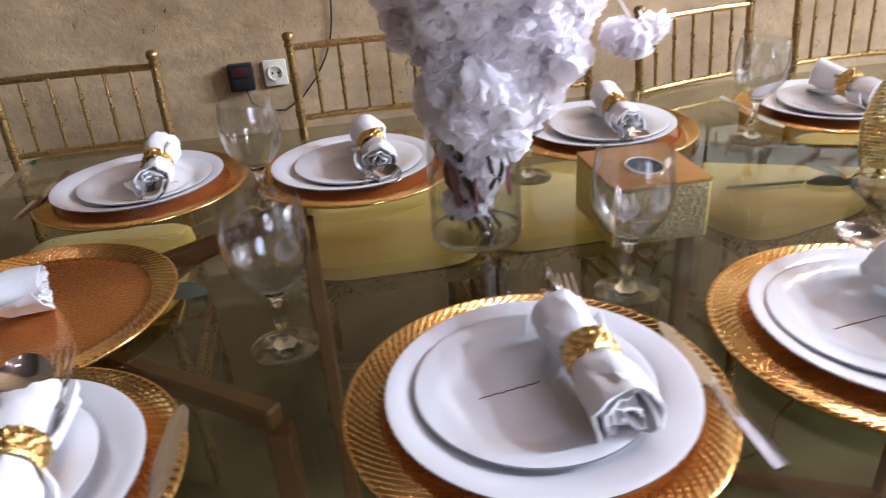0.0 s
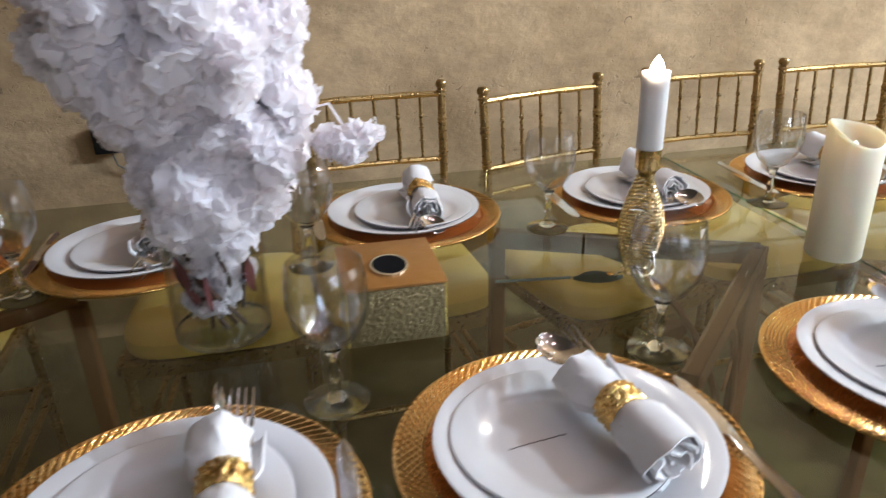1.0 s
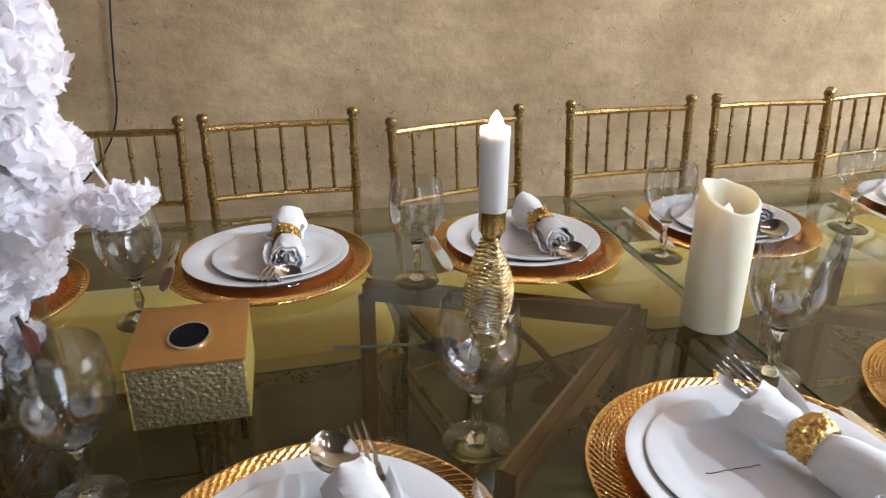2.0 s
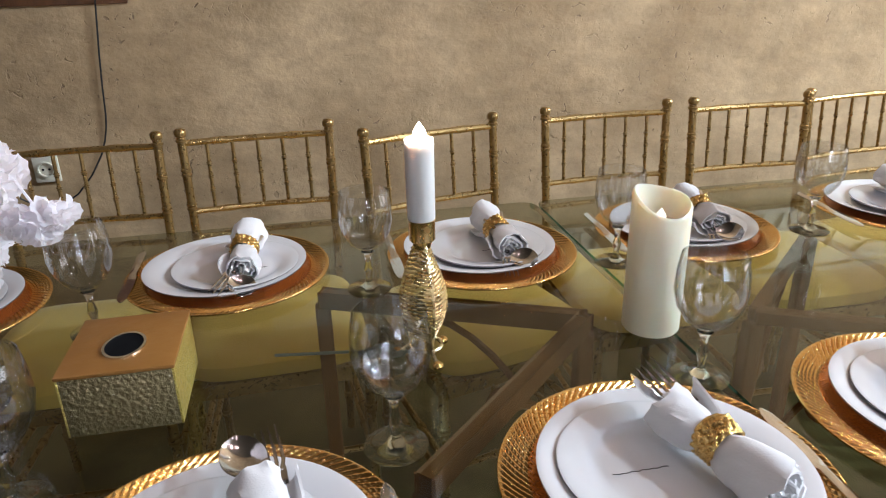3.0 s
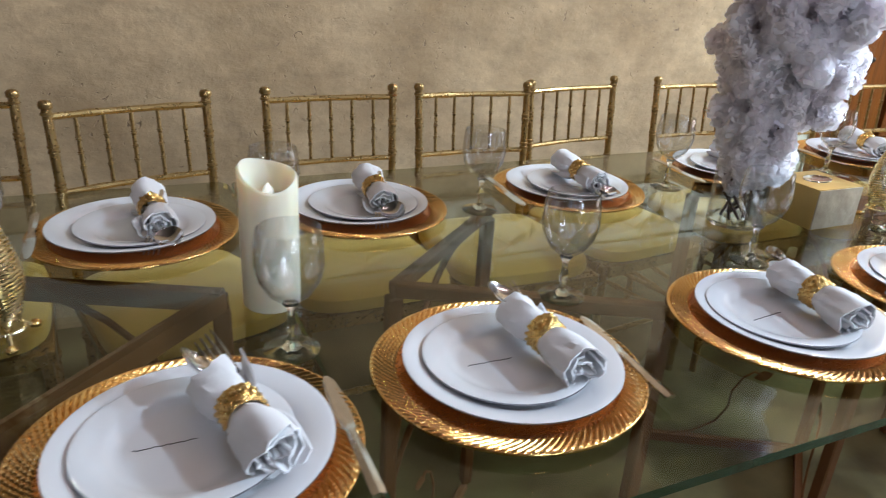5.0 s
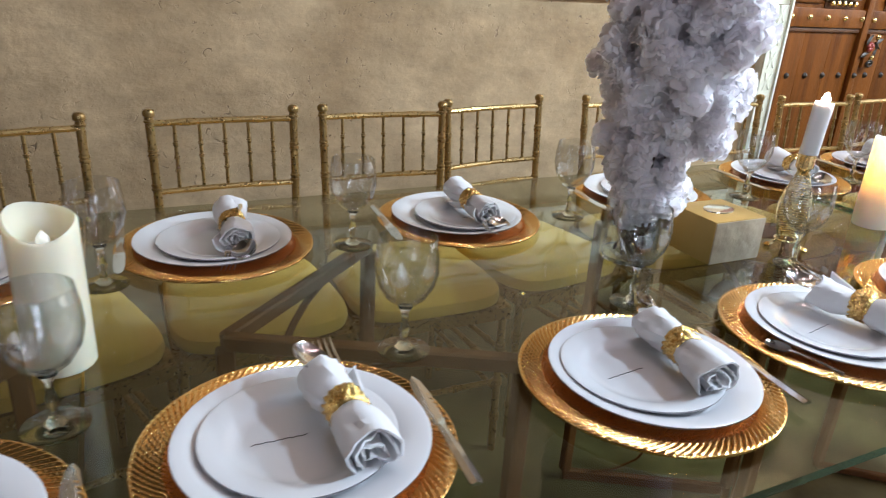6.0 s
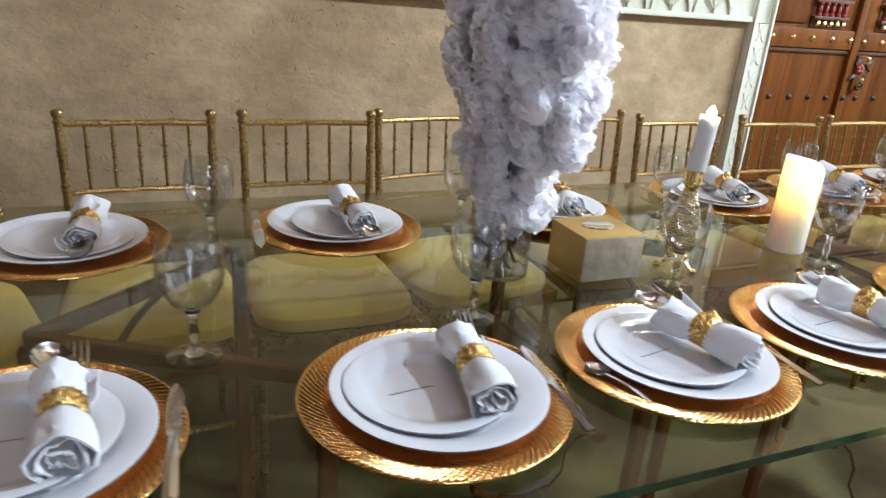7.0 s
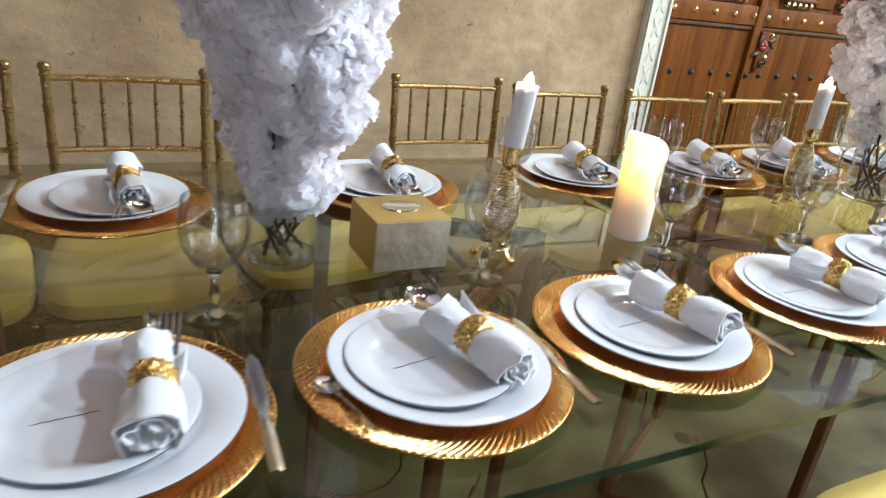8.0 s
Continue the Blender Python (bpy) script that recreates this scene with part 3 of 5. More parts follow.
def build_window():
    """A tall two-light window with eight rows of small panes in the wall behind the camera."""
    y, x0, z0, pw, ph, g, gz = -2.2, 0.95, 0.80, 0.42, 0.07, 0.12, 0.25
    win = thing("window_1", pose(x0, y, z0), "tall window of many small bright panes in a dark frame", "window", kind="structure")
    w, h = 2 * pw + 3 * g, 8 * ph + 9 * gz
    for k in range(3):
        x = k * (pw + g)
        part("window_frame", box(bmesh.new(), (x, -0.05, 0), (x + g, 0.012, h), 0.004), DARKWOOD, win)
    pane = mesh_of(box(bmesh.new(), (0, -0.03, 0), (pw, -0.02, ph)), CELL, False)
    for j in range(9):
        z = j * (ph + gz)
        for i in range(2):
            x = g + i * (pw + g)
            part("glazing_bar", box(bmesh.new(), (x, -0.045, z), (x + pw, 0.006, z + gz), 0.003), DARKWOOD, win)
            if j < 8:
                part("pane", pane, None, win, m=pose(x, 0, z + gz))
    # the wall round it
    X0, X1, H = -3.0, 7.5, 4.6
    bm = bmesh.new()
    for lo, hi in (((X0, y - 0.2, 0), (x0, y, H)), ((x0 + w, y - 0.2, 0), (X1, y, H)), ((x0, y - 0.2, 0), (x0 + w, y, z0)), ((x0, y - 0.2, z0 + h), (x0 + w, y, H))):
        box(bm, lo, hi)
    tagged(part("wall_south", bm, ROOM, smooth=False), "unseen plain plaster wall of the hall, darkened to cut reflections", "wall", kind="structure")


def build_east_fill_window():
    """Unseen window added in the end wall, lighting along the tables for rim glints."""
    win = thing("window_2", pose(7.5, -1.3, 1.0), "unseen bright window added in the end wall for glints", "window", kind="structure")
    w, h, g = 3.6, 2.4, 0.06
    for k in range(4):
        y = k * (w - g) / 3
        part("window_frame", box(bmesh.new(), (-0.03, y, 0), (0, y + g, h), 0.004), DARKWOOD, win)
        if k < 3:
            part("pane", box(bmesh.new(), (-0.014, y + g, g), (-0.004, y + (w - g) / 3, h - g)), EASTFILL, win, smooth=False)
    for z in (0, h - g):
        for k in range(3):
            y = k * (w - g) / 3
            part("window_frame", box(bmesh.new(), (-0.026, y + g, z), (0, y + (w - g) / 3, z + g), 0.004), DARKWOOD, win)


def build_fill_bulbs():
    """Unseen bare bulbs on cords, added over the tables for pink fill and glints."""
    bulb = mesh_of(lathe(bmesh.new(), [(0, -0.062), (0.03, -0.052), (0.043, -0.02), (0.036, 0.012), (0.016, 0.04), (0, 0.042)], 20), FILLBULB)
    for x, y in ((2.3, 1.15), (3.2, 1.0), (4.3, 1.2)):
        lamp = thing("pendant_bulb", pose(x, y, 3.3), "unseen bare bulb on a black cord, added as fill light", "pendant lamp", "pendant bulbs")
        part("bulb", bulb, None, lamp)
        part("socket", lathe(bmesh.new(), [(0, 0.036), (0.018, 0.038), (0.02, 0.07), (0.012, 0.085), (0, 0.086)], 16), BLACK, lamp)
        part("cord", tube(bmesh.new(), [(0, 0, 0.08), (0, 0, 1.30)], 0.003, 6), BLACK, lamp)


def build_fill_downlights():
    """Unseen round ceiling lamps over the hall's far end, added for fill and sparkle."""
    glass = mesh_of(lathe(bmesh.new(), [(0, -0.008), (0.085, -0.006), (0.09, 0.0), (0, 0.0)], 24), FILLSPOT)
    rim = mesh_of(lathe(bmesh.new(), [(0.092, -0.012), (0.115, -0.010), (0.118, 0.0), (0.092, 0.0), (0.092, -0.012)], 24), CHROME)
    for x in (1.7, 3.1, 4.5, 5.9):
        for y in (-0.9, 0.9):
            lamp = thing("downlight", pose(x, y, 4.6), "unseen round lamp with a chrome rim, added in the ceiling as fill", "downlight", "ceiling downlights")
            part("lens", glass, None, lamp)
            part("rim", rim, None, lamp)


def build_glare_lantern():
    """Unseen globe lamp on an iron bracket over the door, added for charger glare."""
    lamp = thing("wall_lantern", pose(4.7, 2.2, 3.5), "unseen globe lamp on an iron bracket, added over the door for glare", "wall lamp")
    bm = bmesh.new()
    bmesh.ops.create_uvsphere(bm, u_segments=24, v_segments=16, radius=0.12)
    part("globe", bm, GLARELAMP, lamp)
    part("bracket", tube(bmesh.new(), [(0, 0, 0.115), (0, 0.02, 0.20), (0, 0.12, 0.25), (0, 0.27, 0.22)], 0.010, 8), IRON, lamp)
    part("wall_plate", box(bmesh.new(), (-0.05, 0.265, 0.14), (0.05, 0.282, 0.30), 0.004), IRON, lamp)


# ---- tables ----
def build_table(x0, x1, pedestals):
    """A glass sheet on two V-shaped bronze frames, tips towards the table's ends; pedestals: centre, turn and side of the tip."""
    y0, y1 = 0.518, 1.572
    table = thing("glass_table", pose((x0 + x1) / 2, (y0 + y1) / 2, 0), "long clear glass dining table with green edges on bronze frames", "table", "row of glass tables")
    hx, hy = (x1 - x0) / 2 - 0.0025, (y1 - y0) / 2
    bm = bmesh.new()
    c, t = 0.03, 0.012
    ring = []
    for cx, cy, a0 in ((hx - c, hy - c, 0), (-hx + c, hy - c, 90), (-hx + c, -hy + c, 180), (hx - c, -hy + c, 270)):
        for k in range(5):
            a = radians(a0 + 22.5 * k)
            ring.append((cx + c * math.cos(a), cy + c * math.sin(a)))
    up = [bm.verts.new((x, y, TABLE)) for x, y in ring]
    dn = [bm.verts.new((x, y, TABLE - t)) for x, y in ring]
    bm.faces.new(up)
    bm.faces.new(dn[::-1])
    for k in range(len(ring)):
        f = bm.faces.new((up[k], dn[k], dn[(k + 1) % len(ring)], up[(k + 1) % len(ring)]))
        a, b = ring[k], ring[(k + 1) % len(ring)]
        f.material_index = 0 if min(a[1], b[1]) > hy - 0.5 * c else 1
    part("tabletop", bm, [SHEET, EDGE], table, "clear glass sheet with a green polished edge", smooth=False)
    top_z, w, ha, hb = TABLE - t - 0.016, 0.025, 0.344, 0.241
    leaf = bmesh.new()
    leaf_relief(leaf, 0, 0, 0.075, 0.045, 0, 0.004, 0)
    leaf_me = mesh_of(leaf, FRAME, False)
    small = bmesh.new()
    leaf_relief(small, 0, 0, 0.05, 0.03, 0, 0.003, 0)
    vine_leaf = mesh_of(small, FRAME, False)
    for px, py, turn, side in pedestals:
        here = pose(px - (x0 + x1) / 2, py - (y0 + y1) / 2, 0, 0, 0, turn)
        back, tip, front = [here @ Vector(p) for p in ((0, hb, 0), (side * ha, 0, 0), (0, -hb, 0))]
        for x, y, _ in (back, tip, front):
            part("leg", bar(bmesh.new(), (x, y, 0.024), (x, y, top_z - 0.012), w, w), FRAME, table, smooth=False)
        for (ax, ay, _), (bx, by, _) in ((tip, back), (tip, front)):
            part("top_rail", bar(bmesh.new(), (ax, ay, top_z), (bx, by, top_z), 0.021, 0.024), FRAME, table, smooth=False)
            part("foot_rail", bar(bmesh.new(), (ax, ay, 0.012), (bx, by, 0.012), 0.018, 0.02), FRAME, table, smooth=False)
            # thin iron vine in the plane of the frame, ending in a leaf
            u = Vector((bx - ax, by - ay, 0))
            pts = [Vector((ax, ay, z)) + u * q for q, z in ((0.86, 0.024), (0.70, 0.04), (0.57, 0.08), (0.51, 0.13), (0.51, 0.18), (0.46, 0.226), (0.40, 0.246), (0.34, 0.236))]
            vine = part("vine", tube(bmesh.new(), pts, 0.003, 6), FRAME, table)
            part("vine_leaf", vine_leaf, None, vine, m=Matrix.Translation(pts[-1]) @ Matrix.Rotation(math.atan2(u.y, u.x), 4, "Z") @ Matrix.Rotation(0.4, 4, "Y"))
            # curved iron tendril with a leaf, under the rail
            u = Vector((bx - ax, by - ay, 0))
            pts = [Vector((ax, ay, 0)) + u * (0.66 * (1 - math.cos(a))) + Vector((0, 0, top_z - 0.50 + 0.49 * math.sin(a))) for a in [math.pi / 2 * q / 12 for q in range(13)]]
            tendril = part("tendril", tube(bmesh.new(), pts, 0.006, 6), FRAME, table)
            part("iron_leaf", leaf_me, None, tendril, m=Matrix.Translation(pts[6] + u * 0.09) @ Matrix.Rotation(math.atan2(u.y, u.x), 4, "Z") @ Matrix.Rotation(0.5, 4, "Y"))
    return table


# ---- chairs ----
def build_chair():
    chair = thing("banquet_chair", Matrix(), "gold bamboo-style banquet chair with an olive-gold cushion at the table", "chair", "row of gold chairs")
    top, mid, low = 0.852, 0.686, 0.622
    for s in (-1, 1):
        bm = bmesh.new()
        turned(bm, (s * 0.166, 0.188, 0), (s * 0.168, 0.178, 0.45), 0.011, (0.25, 0.5, 0.75))
        turned(bm, (s * 0.168, 0.178, 0.45), (s * 0.173, 0.214, 0.866), 0.0105, (0.12, 0.42, 0.60, 0.80), 12, 1.22)
        m = Matrix.Translation((s * 0.173, 0.214, 0.866))
        lathe(bm, [(0.0, -0.012), (0.0105, -0.012), (0.0135, -0.010), (0.0135, -0.006), (0.0108, -0.004), (0.0105, 0.002), (0.0142, 0.005), (0.0146, 0.011), (0.0142, 0.016), (0.010, 0.021), (0, 0.023)], 12, m)
        part("back_post", bm, CHAIRGOLD, chair)
        bm = bmesh.new()
        turned(bm, (s * 0.188, -0.205, 0), (s * 0.186, -0.200, 0.435), 0.011, (0.25, 0.5, 0.75))
        part("front_leg", bm, CHAIRGOLD, chair)

    def back_y(z):
        return 0.178 + 0.036 * (z - 0.45) / 0.416

    for name, z, r, nodes in (("top_rail", top, 0.0078, (0.2, 0.4, 0.6, 0.8)), ("middle_rail", mid, 0.0072, (0.33, 0.67)), ("lower_rail", low, 0.007, (0.33, 0.67))):
        y = back_y(z)
        pts = [(x * 0.171, y + 0.012 * (1 - x * x), z) for x in [-1 + 2 * k / 12 for k in range(13)]]
        radii = [r * (1.22 if k in (3, 9) else 1.0) for k in range(13)]
        part(name, tube(bmesh.new(), pts, radii, 8), CHAIRGOLD, chair)
    spin = bmesh.new()
    turned(spin, (0, 0, 0), (0, 0, top - mid - 0.002), 0.0045, (0.3, 0.5, 0.7), 8, 1.55)
    spin_me = mesh_of(spin, CHAIRGOLD)
    for k in range(5):
        x = -0.118 + 0.059 * k
        bow = 0.012 * (1 - (x / 0.171) ** 2)
        part("spindle", spin_me, None, chair, m=pose(x, back_y(mid) + bow, mid, -4.5))
    bm = bmesh.new()
    ring = [(-0.178, 0.19), (0.178, 0.19), (0.190, -0.212), (-0.190, -0.212)]
    for k in range(4):
        (ax, ay), (bx, by) = ring[k], ring[(k + 1) % 4]
        bar(bm, (ax, ay, 0.434), (bx, by, 0.434), 0.03, 0.026)
    part("seat_frame", bm, CHAIRGOLD, chair)
    for z in (0.19, 0.25):
        for s in (-1, 1):
            bm = bmesh.new()
            turned(bm, (s * 0.187, -0.20, z), (s * 0.167, 0.185, z), 0.008, (0.33, 0.67), 8)
            part("stretcher", bm, CHAIRGOLD, chair)
    for y, z, hw in ((-0.202, 0.22, 0.185), (0.186, 0.22, 0.165)):
        bm = bmesh.new()
        turned(bm, (-hw, y, z), (hw, y, z), 0.008, (0.33, 0.67), 8)
        part("stretcher", bm, CHAIRGOLD, chair)
    # cushion: rounded slab, fuller in the middle
    bm = bmesh.new()
    n = 16
    def outline(s):
        pts = []
        for k in range(4 * n):
            a = TAU * k / (4 * n)
            c, q = math.cos(a), math.sin(a)
            e = 0.32 if q > 0 else 0.46
            x = math.copysign(abs(c) ** e, c)
            y = math.copysign(abs(q) ** e, q)
            pts.append((x * (0.196 - 0.010 * y) * s, y * (0.192 if q > 0 else 0.226) * s))
        return pts
    layers = [(0.90, 0.446), (0.985, 0.452), (1.0, 0.466), (0.985, 0.482), (0.93, 0.491), (0.75, 0.496), (0.4, 0.499)]
    rings = [[bm.verts.new((x, y, z)) for x, y in outline(s)] for s, z in layers]
    for a, b in zip(rings, rings[1:]):
        for k in range(4 * n):
            bm.faces.new((a[k], a[(k + 1) % (4 * n)], b[(k + 1) % (4 * n)], b[k]))
    bm.faces.new(rings[0][::-1])
    bm.faces.new(rings[-1])
    part("cushion", bm, CUSHION, chair, "olive-gold fabric cushion")
    return chair


# ---- place settings ----
def charger_mesh():
    """A flat round under-plate whose rim carries swirling ribs broken by fine rings into short dashes."""
    ribs, rows, rim0, rim1 = 104, 48, 0.126, 0.1625
    n = ribs * 6
    verts, faces = [], []
    radii = [0.05, 0.10, 0.120] + [rim0 + (rim1 - rim0) * k / (rows - 1) for k in range(rows)]
    profile = [(r, None) for r in radii] + [(0.1632, 0.0120), (0.1628, 0.0098), (0.118, 0.0008), (0.10, 0.0)]
    for r, flat in profile:
        for k in range(n):
            a = TAU * k / n
            z = 0.006 if flat is None else flat
            if flat is None and r >= rim0:
                u = (r - rim0) / (rim1 - rim0)
                z = 0.006 + 0.0070 * u ** 1.6
                fade = min(1, u * 4) * min(1, (1 - u) * 10)
                wave = (ribs * a + 27 * u) / TAU % 1.0
                bead = abs(math.sin(math.pi * 9 * u))
                z += fade * 0.0034 * math.sin(math.pi * wave) * (0.84 + 0.16 * bead)
            verts.append((r * math.cos(a), r * math.sin(a), z))
    for j in range(len(profile) - 1):
        for k in range(n):
            k2 = (k + 1) % n
            faces.append((j * n + k, (j + 1) * n + k, (j + 1) * n + k2, j * n + k2))
    faces.append(tuple(range(n)))
    faces.append(tuple((len(profile) - 1) * n + k for k in range(n))[::-1])
    me = bpy.data.meshes.new("mesh")
    me.from_pydata(verts, [], faces)
    me.materials.append(CHARGER)
    me.materials.append(RIBGOLD)
    for p in me.polygons:
        p.material_index = 1 if math.hypot(*p.center[:2]) > 0.133 else 0
        p.use_smooth = True
    me.set_sharp_from_angle(angle=radians(50))
    return me


def plate_mesh(radius, height):
    r, h = radius, height
    prof = [(0, 0.0035), (0.55 * r, 0.0035), (0.66 * r, 0.0045), (0.71 * r, 0.008), (0.78 * r, h * 0.62), (0.97 * r, h), (r, h - 0.0006), (r, h - 0.0026), (0.97 * r, h - 0.0034),
            (0.78 * r, h * 0.62 - 0.004), (0.66 * r, 0.001), (0.62 * r, 0.0), (0, 0.0)]
    bm = bmesh.new()
    lathe(bm, prof, 72)
    for f in bm.faces:
        f.material_index = 1 if all(math.hypot(v.co.x, v.co.y) > 0.985 * r for v in f.verts) else 0
    return mesh_of(bm, [CHINA, PLATINUM])


def napkin_mesh(seed):
    """A soft cloth rolled in a loose flattened spiral along y, drawn in where the ring sits, creased away from it, with a free flap."""
    bm = bmesh.new()
    turns, na, nl, length, thick = 3.4, 84, 26, 0.140, 0.0024
    outer, inner = [], []
    for j in range(nl + 1):
        v = j / nl
        y = (v - 0.5) * length
        gap = abs(v - 0.53)
        pinch = 1 - 0.34 * math.exp(-(gap / 0.13) ** 2)
        flare = 1.0 + 0.20 * (1 - v) ** 1.6 + 0.10 * v ** 3
        loose = min(1.0, gap / 0.16)
        ro, ri = [], []
        for i in range(na + 1):
            u = i / na
            a = TAU * turns * u + 3.2 + 0.5 * math.sin(seed) + 1.2 * (v - 0.5)
            r = (0.0035 + 0.0215 * u) * pinch * flare
            # long creases that gather at the ring, and softer dents
            p = Vector((1.5 * math.cos(a) + seed, 1.5 * math.sin(a), 9 * y + 2 * u))
            r += loose * (0.0050 * noise.noise(p) + 0.0048 * (0.45 - abs(noise.noise(p * 2.3))))
            r += 0.0012 * math.sin(9 * a + seed) * (1 - loose)
            if u > 0.93:
                r += 0.05 * (u - 0.93) * loose
            end = (0.014 * noise.noise(Vector((a * 0.6, seed, 3))) + 0.006 * noise.noise(Vector((a * 1.9, seed, 8)))) * max(0.0, (gap - 0.30) / 0.2)
            d = Vector((math.cos(a) * 1.08, 0, math.sin(a) * 0.94))
            off = Vector((0.004 * math.sin(5 * v + seed), y + end, 0))
            ro.append(bm.verts.new(d * r + off))
            ri.append(bm.verts.new(d * (r - thick) + off))
        outer.append(ro)
        inner.append(ri)
    for j in range(nl):
        for i in range(na):
            bm.faces.new((outer[j][i], outer[j][i + 1], outer[j + 1][i + 1], outer[j + 1][i]))
            bm.faces.new((inner[j][i + 1], inner[j][i], inner[j + 1][i], inner[j + 1][i + 1]))
        for i in (0, na):
            bm.faces.new((outer[j][i], outer[j + 1][i], inner[j + 1][i], inner[j][i]))
    for j in (0, nl):
        for i in range(na):
            bm.faces.new((outer[j][i], outer[j][i + 1], inner[j][i + 1], inner[j][i]))
    return mesh_of(bm, LINEN)


def ring_mesh():
    """A broad gold band, knobbled all round, with a rosette raised on top."""
    bm = bmesh.new()
    n, rows = 64, 11
    grid = []
    for j in range(rows):
        v = j / (rows - 1)
        y = -0.0145 + 0.029 * v
        ring = []
        for k in range(n):
            a = TAU * k / n
            edge = 0.0 if 0 < j < rows - 1 else -0.002
            r = 0.0222 + edge + 0.0019 * math.cos(16 * a + (math.pi if (j // 2) % 2 else 0)) * abs(math.sin(math.pi * v * 3))
            d = math.hypot((a - math.pi / 2) * 0.024, y)
            r += 0.0075 * math.exp(-(d / 0.009) ** 2) * (0.8 + 0.3 * math.cos(6 * math.atan2(y, (a - math.pi / 2) * 0.024 + 1e-6)))
            ring.append(bm.verts.new((r * math.cos(a), y, r * math.sin(a))))
        grid.append(ring)
    for y, r in ((0.0140, 0.0196), (-0.0140, 0.0196)):
        grid.append([bm.verts.new((r * math.cos(TAU * k / n), y, r * math.sin(TAU * k / n))) for k in range(n)])
    for a, b in list(zip(grid, grid[1:])) + [(grid[-1], grid[0])]:
        for k in range(n):
            bm.faces.new((a[k], a[(k + 1) % n], b[(k + 1) % n], b[k]))
    return mesh_of(bm, RINGGOLD)


def spoon_mesh():
    bm = bmesh.new()
    n, m = 10, 8
    grid = []
    for i in range(n + 1):
        u = -1 + 2 * i / n
        row = []
        for j in range(m + 1):
            v = -1 + 2 * j / m
            w = 0.019 * math.sqrt(max(0.0, 1 - u * u)) * (1.08 - 0.12 * u)
            row.append(bm.verts.new((v * w, 0.026 * u, 0.008 * ((v * v) * (1 - u * u) + u * u))))
        grid.append(row)
    for i in range(n):
        for j in range(m):
            bm.faces.new((grid[i][j], grid[i][j + 1], grid[i + 1][j + 1], grid[i + 1][j]))
    bmesh.ops.remove_doubles(bm, verts=bm.verts, dist=1e-5)
    geom = bmesh.ops.solidify(bm, geom=list(bm.faces), thickness=0.0012)
    tube(bm, [(0, -0.024, 0.007), (0, -0.04, 0.009), (0, -0.08, 0.010), (0, -0.13, 0.006)], [0.003, 0.0026, 0.0026, 0.004], 8)
    return mesh_of(bm, STEEL)


def fork_mesh():
    bm = bmesh.new()
    for k in range(4):
        x = -0.0102 + 0.0068 * k
        tube(bm, [(x * 0.75, -0.012, 0.004), (x, 0.002, 0.002), (x, 0.022, 0.004), (x, 0.042, 0.009)], [0.0021, 0.0019, 0.0016, 0.0008], 6)
    box(bm, (-0.0118, -0.030, 0.0028), (0.0118, -0.008, 0.005), 0.001)
    tube(bm, [(0, -0.028, 0.004), (0, -0.045, 0.007), (0, -0.09, 0.009), (0, -0.14, 0.006)], [0.0045, 0.0028, 0.0026, 0.004], 8)
    return mesh_of(bm, STEEL)


def knife_mesh():
    """Table knife along y, blade towards +y, lying flat."""
    bm = bmesh.new()
    prof = [(-0.095, 0.0062), (-0.09, 0.0075), (-0.05, 0.0068), (0.0, 0.0055), (0.006, 0.0075), (0.03, 0.0095), (0.07, 0.0095), (0.092, 0.007), (0.102, 0.002)]
    up, dn = [], []
    for y, w in prof:
        th = 0.0034 if y < 0.004 else 0.0011
        up.append([bm.verts.new((-w * 0.9, y, th * 0.6)), bm.verts.new((0, y, th * 1.4)), bm.verts.new((w, y, th * 0.6))])
        dn.append([bm.verts.new((-w * 0.9, y, 0)), bm.verts.new((0, y, 0)), bm.verts.new((w, y, 0))])
    for k in range(len(prof) - 1):
        for j in range(2):
            bm.faces.new((up[k][j], up[k][j + 1], up[k + 1][j + 1], up[k + 1][j]))
            bm.faces.new((dn[k][j + 1], dn[k][j], dn[k + 1][j], dn[k + 1][j + 1]))
        bm.faces.new((up[k][0], up[k + 1][0], dn[k + 1][0], dn[k][0]))
        bm.faces.new((up[k + 1][2], up[k][2], dn[k][2], dn[k + 1][2]))
    bm.faces.new(up[0] + dn[0][::-1])
    bm.faces.new(up[-1][::-1] + dn[-1])
    return mesh_of(bm, STEEL)


def writing_mesh(seed):
    """One short joined stroke of ink that cannot be read."""
    rnd = random.Random(seed)
    bm = bmesh.new()
    pts = [(-0.036 + 0.0038 * k, 0.0009 * math.sin(2.3 * k + seed) + rnd.uniform(-0.0006, 0.0006) + 0.0003 * k, 0) for k in range(16)]
    tube(bm, pts, 0.0004, 4)
    return mesh_of(bm, INK)


def goblet_meshes():
    """Stemmed water goblet: thin bowl, solid stem and foot."""
    foot = [(0.0, 0.0), (0.034, 0.0), (0.0345, 0.0015), (0.030, 0.003), (0.012, 0.006), (0.0055, 0.012), (0.0045, 0.022), (0.0068, 0.030), (0.0068, 0.034), (0.0042, 0.044), (0.0048, 0.056), (0.010, 0.0635), (0.0, 0.0640)]
    bowl = [(0.0, 0.0645), (0.011, 0.0665), (0.026, 0.078), (0.037, 0.096), (0.0415, 0.116), (0.0405, 0.138), (0.0370, 0.160), (0.0364, 0.1606), (0.0358, 0.160), (0.0392, 0.138), (0.0402, 0.116), (0.0358, 0.097), (0.025, 0.0805), (0.010, 0.0700), (0.0, 0.0690)]
    return mesh_of(lathe(bmesh.new(), foot, 36), CRYSTAL), mesh_of(lathe(bmesh.new(), bowl, 48), BOWLGLASS)


